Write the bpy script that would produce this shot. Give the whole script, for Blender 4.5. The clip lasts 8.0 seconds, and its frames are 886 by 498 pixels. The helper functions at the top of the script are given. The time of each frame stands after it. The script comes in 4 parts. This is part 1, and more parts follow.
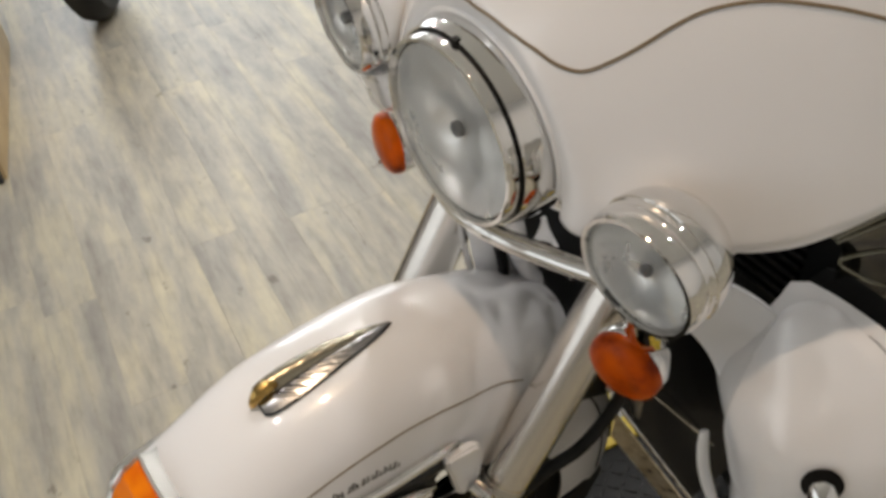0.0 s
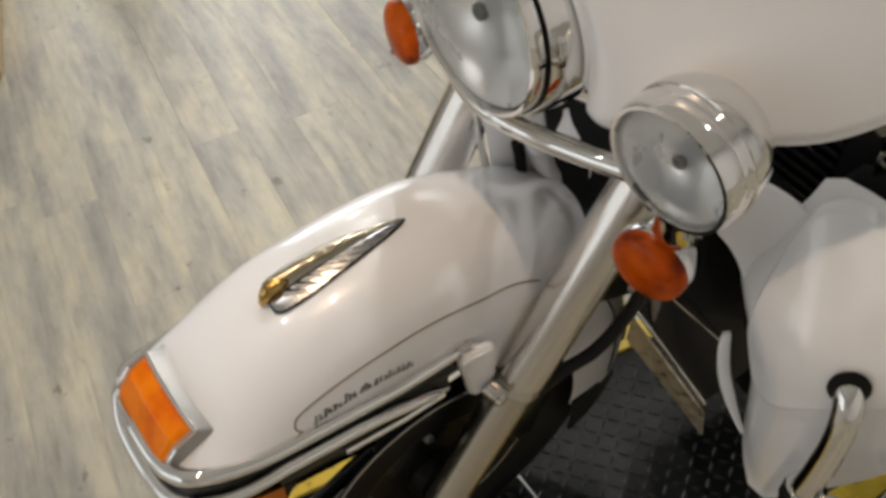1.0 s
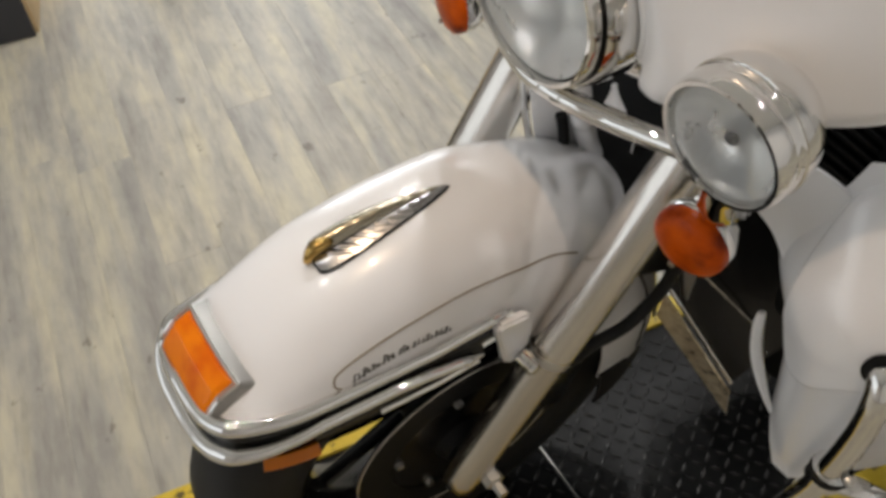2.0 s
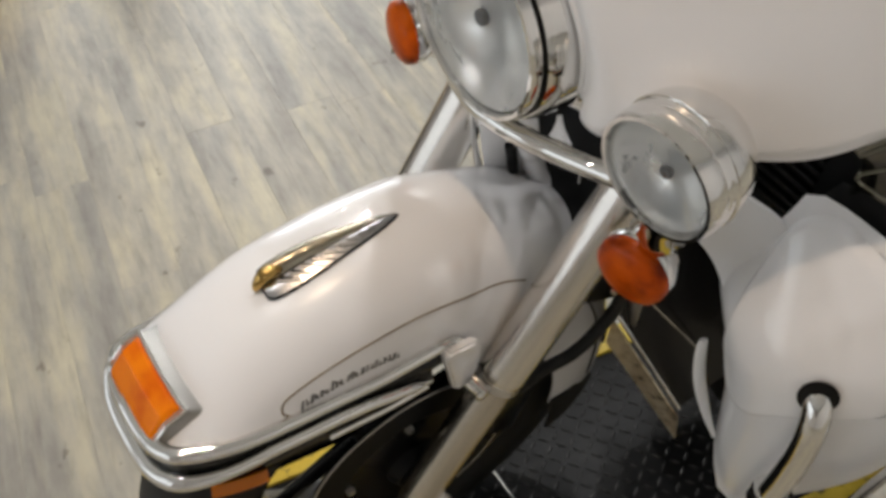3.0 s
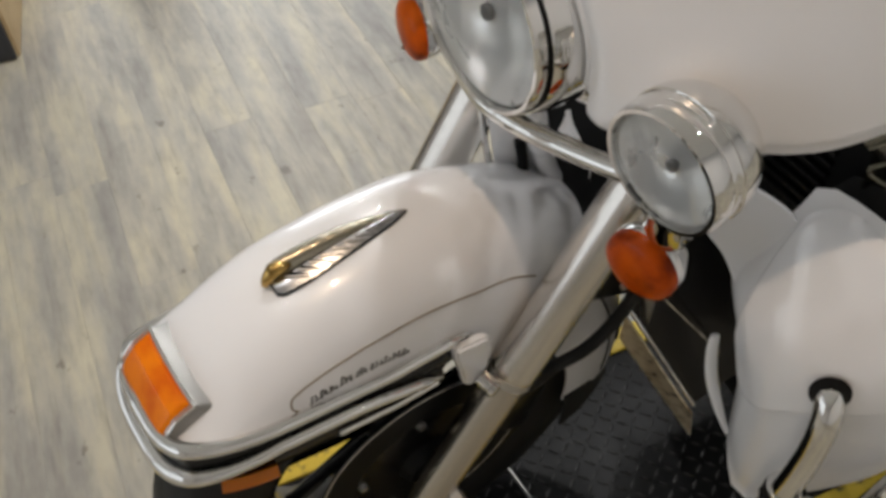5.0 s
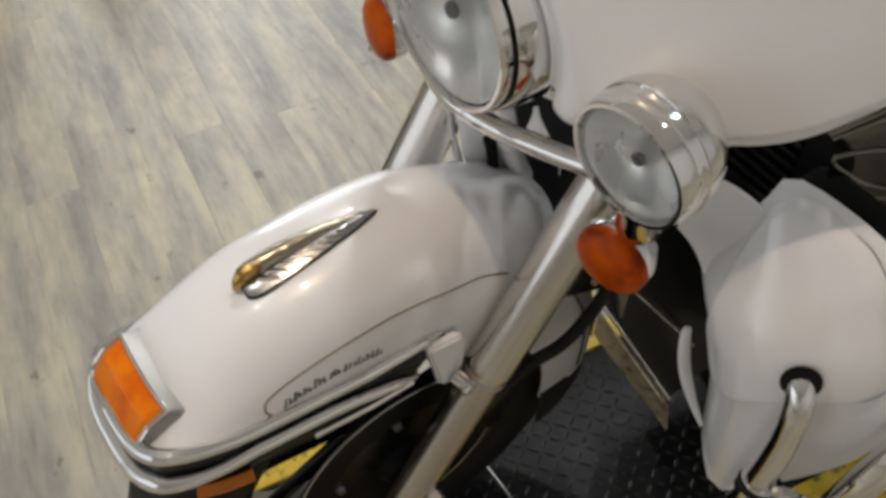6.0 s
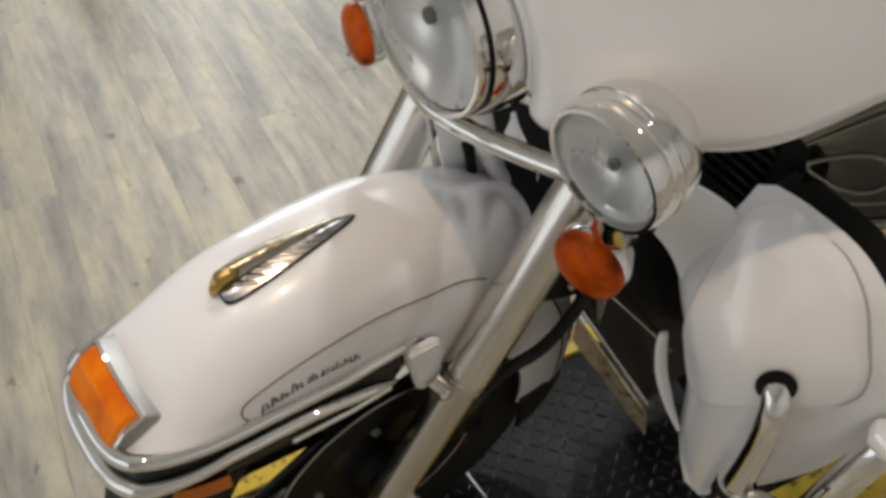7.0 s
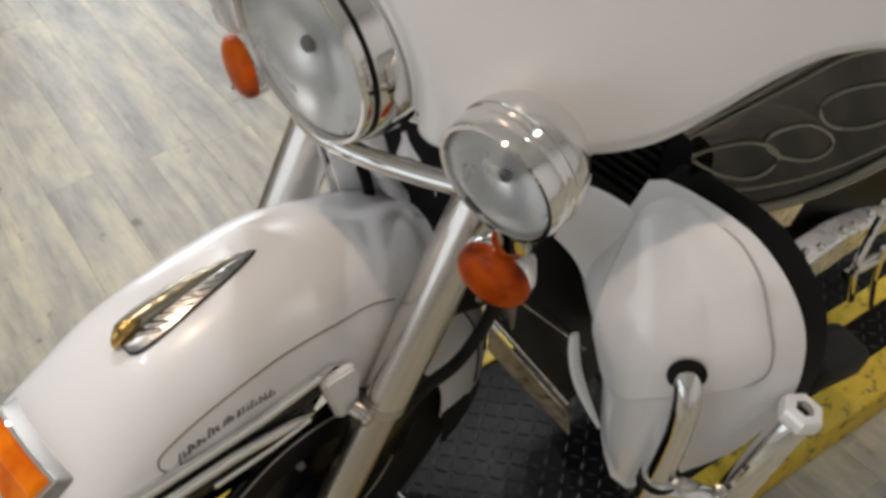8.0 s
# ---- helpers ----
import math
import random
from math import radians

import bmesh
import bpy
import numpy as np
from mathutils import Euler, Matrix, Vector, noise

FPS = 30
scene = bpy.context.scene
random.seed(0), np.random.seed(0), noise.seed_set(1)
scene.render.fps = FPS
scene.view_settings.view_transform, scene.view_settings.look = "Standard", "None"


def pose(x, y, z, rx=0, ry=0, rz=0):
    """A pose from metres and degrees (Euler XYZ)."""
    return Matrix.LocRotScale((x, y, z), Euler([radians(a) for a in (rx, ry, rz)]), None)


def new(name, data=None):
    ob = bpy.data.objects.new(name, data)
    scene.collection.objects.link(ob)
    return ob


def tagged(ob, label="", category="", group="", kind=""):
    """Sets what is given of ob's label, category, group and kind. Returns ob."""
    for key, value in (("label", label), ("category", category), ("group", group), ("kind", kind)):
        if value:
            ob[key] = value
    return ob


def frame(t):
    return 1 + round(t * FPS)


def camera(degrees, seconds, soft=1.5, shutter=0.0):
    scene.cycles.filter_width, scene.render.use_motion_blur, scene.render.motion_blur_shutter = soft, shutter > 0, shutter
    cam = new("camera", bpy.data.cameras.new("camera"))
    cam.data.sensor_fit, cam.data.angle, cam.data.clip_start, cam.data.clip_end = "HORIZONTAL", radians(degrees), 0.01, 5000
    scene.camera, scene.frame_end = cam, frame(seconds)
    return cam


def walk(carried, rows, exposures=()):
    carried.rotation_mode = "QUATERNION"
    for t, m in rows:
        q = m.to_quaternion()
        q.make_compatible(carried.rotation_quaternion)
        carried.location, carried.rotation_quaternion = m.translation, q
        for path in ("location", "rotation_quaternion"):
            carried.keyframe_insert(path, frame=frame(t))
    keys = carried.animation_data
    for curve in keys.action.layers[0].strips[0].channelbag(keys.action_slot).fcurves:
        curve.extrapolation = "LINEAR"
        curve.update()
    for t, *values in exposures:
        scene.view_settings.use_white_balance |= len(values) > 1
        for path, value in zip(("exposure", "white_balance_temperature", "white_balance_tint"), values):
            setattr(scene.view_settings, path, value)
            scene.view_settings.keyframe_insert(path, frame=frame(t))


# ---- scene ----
cam = camera(48.30, 8.0, soft=3.6)
# the motorcycle leans to its left, on its stand; the rows are in its own axes: seconds, eye, yaw, pitch, roll
LEAN = pose(0, 0, 0, 10, 0, 0)
ROWS = [
    (0.0, -0.2901, -0.5308, 1.4587, -34.28, -47.43, -2.15),
    (0.5, -0.2853, -0.5215, 1.4420, -34.81, -48.13, -3.01),
    (1.0, -0.2943, -0.5094, 1.4211, -33.97, -52.67, -1.89),
    (1.2, -0.3020, -0.5051, 1.4204, -33.67, -55.38, -2.02),
    (2.3, -0.3257, -0.5073, 1.4312, -33.40, -53.42, 1.03),
    (2.5, -0.3221, -0.5075, 1.4341, -34.91, -53.06, 2.06),
    (3.0, -0.3114, -0.5206, 1.4414, -35.64, -52.72, 2.21),
    (3.5, -0.3097, -0.5398, 1.4380, -35.26, -52.57, 1.46),
    (4.0, -0.3073, -0.5433, 1.4331, -34.02, -53.35, 0.62),
    (4.5, -0.3031, -0.5294, 1.4396, -33.13, -52.80, 0.30),
    (6.0, -0.2958, -0.5363, 1.4361, -35.41, -52.64, 0.53),
    (6.5, -0.2919, -0.5401, 1.4363, -37.13, -52.24, 1.73),
    (7.0, -0.2937, -0.5405, 1.4361, -37.09, -52.22, 1.91),
    (7.5, -0.2679, -0.5438, 1.4443, -40.99, -51.54, 2.24),
    (8.0, -0.2824, -0.5407, 1.4391, -45.18, -51.26, 2.28),
]
walk(cam, [(t, LEAN @ pose(x, y, z, 90 + pitch, 0, yaw) @ pose(0, 0, 0, 0, 0, roll)) for t, x, y, z, yaw, pitch, roll in ROWS],
     [(0.0, -0.22, 6600, 10), (0.5, -0.24, 6550, 10), (1.2, -0.22, 6550, 10), (2.5, -0.18, 6400, 10), (3.5, -0.18, 6400, 10), (4.0, -0.26, 6350, 10), (6.0, -0.30, 6350, 10), (7.0, -0.24, 6400, 10), (8.0, -0.17, 6250, 10)])

# ---- light: a showroom with warm ceiling downlights ----
world = bpy.data.worlds.new("room_air")
world.use_nodes = True
world.node_tree.nodes["Background"].inputs[0].default_value = (0.5, 0.48, 0.45, 1)
world.node_tree.nodes["Background"].inputs[1].default_value = 0.5
scene.world = world
CEIL = 2.9
FLOOR = -0.06


# ---- materials ----
def mat(name, base=(0.5, 0.5, 0.5), rough=0.5, metal=0.0, coat=0.0, **extra):
    m = bpy.data.materials.new(name)
    m.use_nodes = True
    b = m.node_tree.nodes["Principled BSDF"]
    b.inputs["Base Color"].default_value = (*base, 1)
    b.inputs["Roughness"].default_value = rough
    b.inputs["Metallic"].default_value = metal
    b.inputs["Coat Weight"].default_value = coat
    b.inputs["Coat Roughness"].default_value = 0.03
    for key, value in extra.items():
        b.inputs[key.replace("_", " ")].default_value = value
    return m


def nodes_of(m):
    return m.node_tree, m.node_tree.nodes, m.node_tree.links, m.node_tree.nodes["Principled BSDF"]


def noise_tex(m, scale, detail=4.0, rough=0.55, stretch=(1, 1, 1), coords="Object"):
    tree, nodes, links, b = nodes_of(m)
    tc = nodes.new("ShaderNodeTexCoord")
    mp = nodes.new("ShaderNodeMapping")
    mp.inputs["Scale"].default_value = stretch
    n = nodes.new("ShaderNodeTexNoise")
    n.inputs["Scale"].default_value = scale
    n.inputs["Detail"].default_value = detail
    n.inputs["Roughness"].default_value = rough
    links.new(tc.outputs[coords], mp.inputs[0])
    links.new(mp.outputs[0], n.inputs["Vector"])
    return n


def ramp(m, source, stops):
    tree, nodes, links, b = nodes_of(m)
    r = nodes.new("ShaderNodeValToRGB")
    e = r.color_ramp.elements
    while len(e) < len(stops):
        e.new(0.5)
    for slot, (at, c) in zip(e, stops):
        slot.position = at
        slot.color = (*c, 1) if len(c) == 3 else c
    links.new(source, r.inputs[0])
    return r.outputs[0]


def roughen(m, scale, low, high, stretch=(1, 1, 1)):
    tree, nodes, links, b = nodes_of(m)
    n = noise_tex(m, scale, 5.0, 0.6, stretch)
    mr = nodes.new("ShaderNodeMapRange")
    mr.inputs["To Min"].default_value, mr.inputs["To Max"].default_value = low, high
    links.new(n.outputs[0], mr.inputs[0])
    links.new(mr.outputs[0], b.inputs["Roughness"])


def bumpy(m, source, strength=0.1, distance=0.001):
    tree, nodes, links, b = nodes_of(m)
    bp = nodes.new("ShaderNodeBump")
    bp.inputs["Strength"].default_value, bp.inputs["Distance"].default_value = strength, distance
    links.new(source, bp.inputs["Height"])
    links.new(bp.outputs[0], b.inputs["Normal"])


def mix_colours(m, fac, one, two, blend="MIX"):
    tree, nodes, links, b = nodes_of(m)
    x = nodes.new("ShaderNodeMix")
    x.data_type, x.blend_type = "RGBA", blend
    for slot, value in ((x.inputs["Factor"], fac), (x.inputs["A"], one), (x.inputs["B"], two)):
        if isinstance(value, (int, float)):
            slot.default_value = value
        elif isinstance(value, tuple):
            slot.default_value = (*value, 1)
        else:
            links.new(value, slot)
    return x.outputs["Result"]


PEARL = mat("pearl_white_paint", (0.82, 0.82, 0.835), 0.36, 0.0, 1.0)
PEARL.node_tree.nodes["Principled BSDF"].inputs["Specular IOR Level"].default_value = 0.6
PEARL.node_tree.nodes["Principled BSDF"].inputs["Coat Roughness"].default_value = 0.014
roughen(PEARL, 60, 0.26, 0.32)
CHROME = mat("chrome", (0.78, 0.77, 0.75), 0.06, 1.0)
roughen(CHROME, 40, 0.004, 0.012)
SATIN = mat("satin_fork_metal", (0.68, 0.65, 0.61), 0.12, 1.0)
roughen(SATIN, 18, 0.15, 0.26, (1, 1, 0.2))
# the brown base stands in for the warm floor reflected in the slider
SLIDER = mat("brown_slider_metal", (0.54, 0.50, 0.445), 0.24, 1.0)
roughen(SLIDER, 22, 0.18, 0.32, (1, 1, 0.2))
REFLECT = mat("lamp_reflector", (0.97, 0.97, 0.95), 0.24, 0.66)
roughen(REFLECT, 25, 0.22, 0.36)
bumpy(REFLECT, noise_tex(REFLECT, 34, 1.0, 0.3).outputs[0], 0.28, 0.004)
SHIELD = mat("bulb_shield_grey", (0.16, 0.16, 0.17), 0.35, 0.6)
GLASS = mat("clear_lens", (1, 1, 1), 0.02, 0.0, Transmission_Weight=1.0, IOR=1.45)
AMBER = mat("amber_plastic", (0.55, 0.085, 0.006), 0.30, 0.0, 0.10, Specular_IOR_Level=0.1)
tree, nodes, links, b = nodes_of(AMBER)
links.new(ramp(AMBER, noise_tex(AMBER, 26, 3, 0.5).outputs[0], [(0.32, (0.17, 0.018, 0.001)), (0.47, (0.46, 0.062, 0.001)), (0.70, (0.64, 0.105, 0.002))]), b.inputs[0])
AMBER_TIP = mat("bright_amber_plastic", (0.78, 0.17, 0.008), 0.25, 0.0, 0.12, Specular_IOR_Level=0.1)
tree, nodes, links, b = nodes_of(AMBER_TIP)
links.new(ramp(AMBER_TIP, noise_tex(AMBER_TIP, 30, 3, 0.5).outputs[0], [(0.35, (0.70, 0.13, 0.001)), (0.62, (0.85, 0.22, 0.002))]), b.inputs[0])
AMBER_SIDE = mat("side_reflector_amber", (0.60, 0.17, 0.008), 0.2, 0.0, 0.2, Specular_IOR_Level=0.2)
RUBBER = mat("black_rubber", (0.010, 0.010, 0.010), 0.6, 0.0, Specular_IOR_Level=0.3)
bumpy(RUBBER, noise_tex(RUBBER, 90).outputs[0], 0.15)
BLACK = mat("gloss_black", (0.008, 0.008, 0.008), 0.25, 0.0, 0.12, Specular_IOR_Level=0.35)
DULL = mat("dull_black", (0.007, 0.007, 0.007), 0.5, 0.0, Specular_IOR_Level=0.14)
ALU = mat("brushed_steel", (0.55, 0.54, 0.52), 0.32, 1.0)
roughen(ALU, 30, 0.22, 0.42, (1, 12, 1))
GOLD_LINE = mat("gold_pinstripe", (0.19, 0.14, 0.08), 0.4)
GOLD = mat("aged_bronze_plate", (0.36, 0.325, 0.25), 0.28, 1.0)
roughen(GOLD, 150, 0.14, 0.34)
PEWTER = mat("antique_silver", (0.47, 0.47, 0.48), 0.16, 1.0)
roughen(PEWTER, 120, 0.16, 0.34)
GREY_LINE = mat("grey_lettering", (0.12, 0.115, 0.11), 0.4)
SMOKE = mat("smoked_acrylic", (0.014, 0.0135, 0.010), 0.05, 0.0, 0.35, Transmission_Weight=0.4, IOR=1.3)
WALLPAINT = mat("wall_paint", (0.66, 0.655, 0.65), 0.7)
roughen(WALLPAINT, 3, 0.6, 0.8)
CEILPAINT = mat("ceiling_paint", (0.80, 0.80, 0.79), 0.8)
roughen(CEILPAINT, 3, 0.7, 0.9)
YELLOW = mat("worn_yellow_paint", (0.62, 0.44, 0.03), 0.5)
tree, nodes, links, b = nodes_of(YELLOW)
links.new(ramp(YELLOW, noise_tex(YELLOW, 38, 6, 0.7).outputs[0], [(0.36, (0.12, 0.09, 0.03)), (0.45, (0.62, 0.44, 0.03)), (0.8, (0.72, 0.53, 0.06))]), b.inputs[0])
PLATE = mat("black_tread_plate", (0.02, 0.02, 0.02), 0.4, 0.0, Specular_IOR_Level=0.14)
tree, nodes, links, b = nodes_of(PLATE)
links.new(ramp(PLATE, noise_tex(PLATE, 14, 6, 0.7).outputs[0], [(0.35, (0.003, 0.003, 0.003)), (0.6, (0.007, 0.007, 0.0068)), (0.8, (0.022, 0.020, 0.016))]), b.inputs[0])
roughen(PLATE, 25, 0.26, 0.50)

PLANK = mat("whitewashed_oak_vinyl", (0.4, 0.36, 0.28), 0.34)
tree, nodes, links, b = nodes_of(PLANK)
tc = nodes.new("ShaderNodeTexCoord")
info = nodes.new("ShaderNodeObjectInfo")
shift = nodes.new("ShaderNodeVectorMath")
shift.operation = "MULTIPLY_ADD"
shift.inputs[1].default_value = (7, 13, 5)
links.new(info.outputs["Random"], shift.inputs[0])
links.new(tc.outputs["Object"], shift.inputs[2])


def grain(scale, stretch, detail=6.0):
    mp = nodes.new("ShaderNodeMapping")
    mp.inputs["Scale"].default_value = stretch
    n = nodes.new("ShaderNodeTexNoise")
    n.inputs["Scale"].default_value, n.inputs["Detail"].default_value, n.inputs["Roughness"].default_value = scale, detail, 0.62
    links.new(shift.outputs[0], mp.inputs[0])
    links.new(mp.outputs[0], n.inputs["Vector"])
    return n.outputs[0]


base = ramp(PLANK, grain(13, (1.0, 0.17, 1)), [(0.30, (0.315, 0.300, 0.270)), (0.42, (0.40, 0.385, 0.345)), (0.52, (0.50, 0.475, 0.40)), (0.62, (0.60, 0.56, 0.43)), (0.72, (0.66, 0.615, 0.47))])
streak = ramp(PLANK, grain(64, (1.0, 0.07, 1)), [(0.32, (0.83, 0.82, 0.81)), (0.48, (1, 1, 1))])
blotch = ramp(PLANK, grain(34, (1, 0.40, 1), 6), [(0.30, (0.85, 0.845, 0.84)), (0.52, (1, 1, 1)), (0.72, (1.07, 1.07, 1.06))])
spots = ramp(PLANK, grain(24, (1, 0.55, 1), 3), [(0.27, (0.50, 0.47, 0.44)), (0.34, (1, 1, 1))])
tone = ramp(PLANK, info.outputs["Random"], [(0.0, (0.86, 0.86, 0.86)), (0.5, (0.94, 0.935, 0.92)), (1.0, (1.0, 0.98, 0.93))])
col = mix_colours(PLANK, 1.0, base, streak, "MULTIPLY")
col = mix_colours(PLANK, 1.0, col, blotch, "MULTIPLY")
col = mix_colours(PLANK, 0.8, col, spots, "MULTIPLY")
col = mix_colours(PLANK, 1.0, col, tone, "MULTIPLY")
links.new(col, b.inputs[0])
bumpy(PLANK, grain(60, (1, 0.05, 1)), 0.12, 0.001)
JOINT = mat("floor_underlay", (0.16, 0.15, 0.13), 0.8)


# ---- builders ----
def part(name, bm, material, parent=None, label="", smooth=True, sharp=40):
    me = bpy.data.meshes.new(name)
    bm.normal_update()
    bm.to_mesh(me)
    bm.free()
    me.materials.append(material)
    if smooth:
        me.polygons.foreach_set("use_smooth", [True] * len(me.polygons))
        me.set_sharp_from_angle(angle=radians(sharp))
    ob = new(name, me)
    ob.parent = parent
    return tagged(ob, label)


def thing(name, label, category, m=None, group="", kind=""):
    ob = new(name)
    ob.empty_display_size = 0.1
    if m is not None:
        ob.matrix_basis = m
    return tagged(ob, label, category, group, kind)


def holder(name, parent, label=""):
    ob = new(name)
    ob.parent = parent
    return tagged(ob, label)


def spline(points, steps=8, closed=False):
    """Catmull-Rom through a few control points."""
    p = [Vector(q) for q in points]
    n = len(p)
    out = []
    for i in range(n if closed else n - 1):
        a, b_, c, d = (p[(i + k) % n] if closed else p[min(max(i + k, 0), n - 1)] for k in (-1, 0, 1, 2))
        for s in range(steps):
            t = s / steps
            out.append(0.5 * ((2 * b_) + (c - a) * t + (2 * a - 5 * b_ + 4 * c - d) * t * t + (3 * b_ - a - 3 * c + d) * t ** 3))
    if not closed:
        out.append(p[-1])
    return out


def sweep(path, radius, seg=16, flat=1.0, up=(0, 0, 1), closed=False, caps=True):
    """A tube along a path; flat squeezes it along the up side. radius: a number or one for each point."""
    bm = bmesh.new()
    n = len(path)
    rings = []
    u = Vector(up)
    for i, p in enumerate(path):
        a = path[(i - 1) % n] if closed or i else path[i]
        c = path[(i + 1) % n] if closed or i < n - 1 else path[i]
        d = (Vector(c) - Vector(a)).normalized()
        side = d.cross(u)
        if side.length < 1e-4:
            side = d.cross(Vector((1, 0, 0)))
        side.normalize()
        top = side.cross(d).normalized()
        r = radius[i] if isinstance(radius, (list, tuple)) else radius
        rings.append([bm.verts.new(Vector(p) + r * (math.cos(k) * side + flat * math.sin(k) * top)) for k in (2 * math.pi * j / seg for j in range(seg))])
    for i in range(n if closed else n - 1):
        a, c = rings[i], rings[(i + 1) % n]
        for j in range(seg):
            bm.faces.new((a[j], a[(j + 1) % seg], c[(j + 1) % seg], c[j]))
    if caps and not closed:
        bm.faces.new(rings[0][::-1])
        bm.faces.new(rings[-1])
    bmesh.ops.recalc_face_normals(bm, faces=bm.faces)
    return bm


def lathe(profile, m=Matrix(), seg=40, oval=1.0, caps=True):
    """A turned body: rows of (radius, height) round local z, laid by m. oval stretches local y."""
    bm = bmesh.new()
    rings = []
    for r, h in profile:
        if r < 1e-6:
            rings.append([bm.verts.new(m @ Vector((0, 0, h)))])
        else:
            rings.append([bm.verts.new(m @ Vector((r * math.cos(k), oval * r * math.sin(k), h))) for k in (2 * math.pi * j / seg for j in range(seg))])
    for a, c in zip(rings, rings[1:]):
        for j in range(seg):
            k = (j + 1) % seg
            if len(a) == 1 and len(c) == 1:
                continue
            if len(a) == 1:
                bm.faces.new((a[0], c[j], c[k]))
            elif len(c) == 1:
                bm.faces.new((a[j], a[k], c[0]))
            else:
                bm.faces.new((a[j], a[k], c[k], c[j]))
    if caps:
        for ring in (rings[0], rings[-1]):
            if len(ring) > 1:
                bm.faces.new(ring)
    bmesh.ops.recalc_face_normals(bm, faces=bm.faces)
    return bm


def sheet(fn, nu, nv, thick=0.0):
    """A grid of points fn(u, v), u and v from 0 to 1, made thick towards its back."""
    bm = bmesh.new()
    vs = [[bm.verts.new(fn(i / nu, j / nv)) for j in range(nv + 1)] for i in range(nu + 1)]
    for i in range(nu):
        for j in range(nv):
            bm.faces.new((vs[i][j], vs[i + 1][j], vs[i + 1][j + 1], vs[i][j + 1]))
    bmesh.ops.remove_doubles(bm, verts=bm.verts, dist=1e-5)
    bmesh.ops.recalc_face_normals(bm, faces=bm.faces)
    if thick:
        bmesh.ops.solidify(bm, geom=bm.faces[:], thickness=thick)
        bmesh.ops.recalc_face_normals(bm, faces=bm.faces)
    return bm


def block(size, m=Matrix(), bevel=0.004, seg=2):
    bm = bmesh.new()
    bmesh.ops.create_cube(bm, size=1, matrix=m @ Matrix.Diagonal((*size, 1)))
    if bevel:
        bmesh.ops.bevel(bm, geom=bm.edges[:], offset=bevel, segments=seg, affect="EDGES", profile=0.5)
    return bm


def prism(outline, depth, m=Matrix(), bevel=0.0):
    """A flat outline in local x, y, made thick along local z."""
    bm = bmesh.new()
    f = bm.faces.new([bm.verts.new(m @ Vector((x, y, 0))) for x, y in outline])
    out = bmesh.ops.extrude_face_region(bm, geom=[f])
    d = m.to_3x3() @ Vector((0, 0, depth))
    bmesh.ops.translate(bm, vec=d, verts=[g for g in out["geom"] if isinstance(g, bmesh.types.BMVert)])
    bmesh.ops.recalc_face_normals(bm, faces=bm.faces)
    if bevel:
        bmesh.ops.bevel(bm, geom=bm.edges[:], offset=bevel, segments=2, affect="EDGES")
    return bm


def along(a, c):
    """A pose at a whose local z points to c."""
    a, c = Vector(a), Vector(c)
    return Matrix.Translation(a) @ (c - a).to_track_quat("Z", "Y").to_matrix().to_4x4()


FACING = pose(0, 0, 0, 0, -90, 0)   # local z turned to -x, the way the motorcycle faces


# ---- room ----
def room():
    x0, x1, y0, y1 = -3.2, 4.2, -3.0, 5.6
    cx, cy, w, d = (x0 + x1) / 2, (y0 + y1) / 2, x1 - x0, y1 - y0
    h = CEIL - FLOOR
    for name, size, at in (
            ("wall_north", (3.7, 0.12, h), (x0 + 1.85, y1 + 0.06, FLOOR + h / 2)), ("wall_north_far", (0.9, 0.12, h), (x1 - 0.45, y1 + 0.06, FLOOR + h / 2)),
            ("wall_north_sill", (2.8, 0.12, 0.53), (1.9, y1 + 0.06, FLOOR + 0.265)), ("wall_north_head", (2.8, 0.12, 0.47), (1.9, y1 + 0.06, CEIL - 0.235)),
            ("wall_south", (w, 0.12, h), (cx, y0 - 0.06, FLOOR + h / 2)), ("wall_east", (0.12, d, h), (x1 + 0.06, cy, FLOOR + h / 2)),
            ("wall_west", (0.12, 2.25, h), (x0 - 0.06, -1.875, FLOOR + h / 2)), ("wall_west_far", (0.12, 3.05, h), (x0 - 0.06, 4.075, FLOOR + h / 2)),
            ("wall_west_sill", (0.12, 3.3, 0.53), (x0 - 0.06, 0.9, FLOOR + 0.265)), ("wall_west_head", (0.12, 3.3, 0.47), (x0 - 0.06, 0.9, CEIL - 0.235))):
        tagged(part(name, block(size, pose(*at), 0), WALLPAINT, smooth=False), "plain painted showroom wall", "wall", kind="structure")
    tagged(part("ceiling", block((w + 0.3, d + 0.3, 0.1), pose(cx, cy, CEIL + 0.05), 0), CEILPAINT, smooth=False), "plain white showroom ceiling", "ceiling", kind="structure")
    return tagged(part("floor", block((w + 0.3, d + 0.3, 0.1), pose(cx, cy, FLOOR - 0.056), 0), JOINT, smooth=False), "whitewashed grey oak plank floor", "floor", kind="structure")


floor = room()

WHITE_RIM = mat("lamp_rim", (0.7, 0.7, 0.7), 0.4)


def downlight(x, y, watts, tint=(1.0, 0.98, 0.955)):
    t = thing("ceiling_downlight", "small round white recessed ceiling downlight, placed out of view", "downlight", pose(x, y, CEIL), group="ceiling downlights")
    part("trim_ring", lathe([(0.046, -0.002), (0.050, -0.008), (0.066, -0.006), (0.068, 0.0)], seg=32, caps=False), WHITE_RIM, t)
    la = bpy.data.lights.new("downlight_bulb", "SPOT")
    la.energy, la.color, la.shadow_soft_size = watts, tint, 0.030
    la.spot_size, la.spot_blend = radians(170), 0.3
    lo = new("bulb", la)
    lo.parent = t
    lo.location = (0, 0, -0.012)


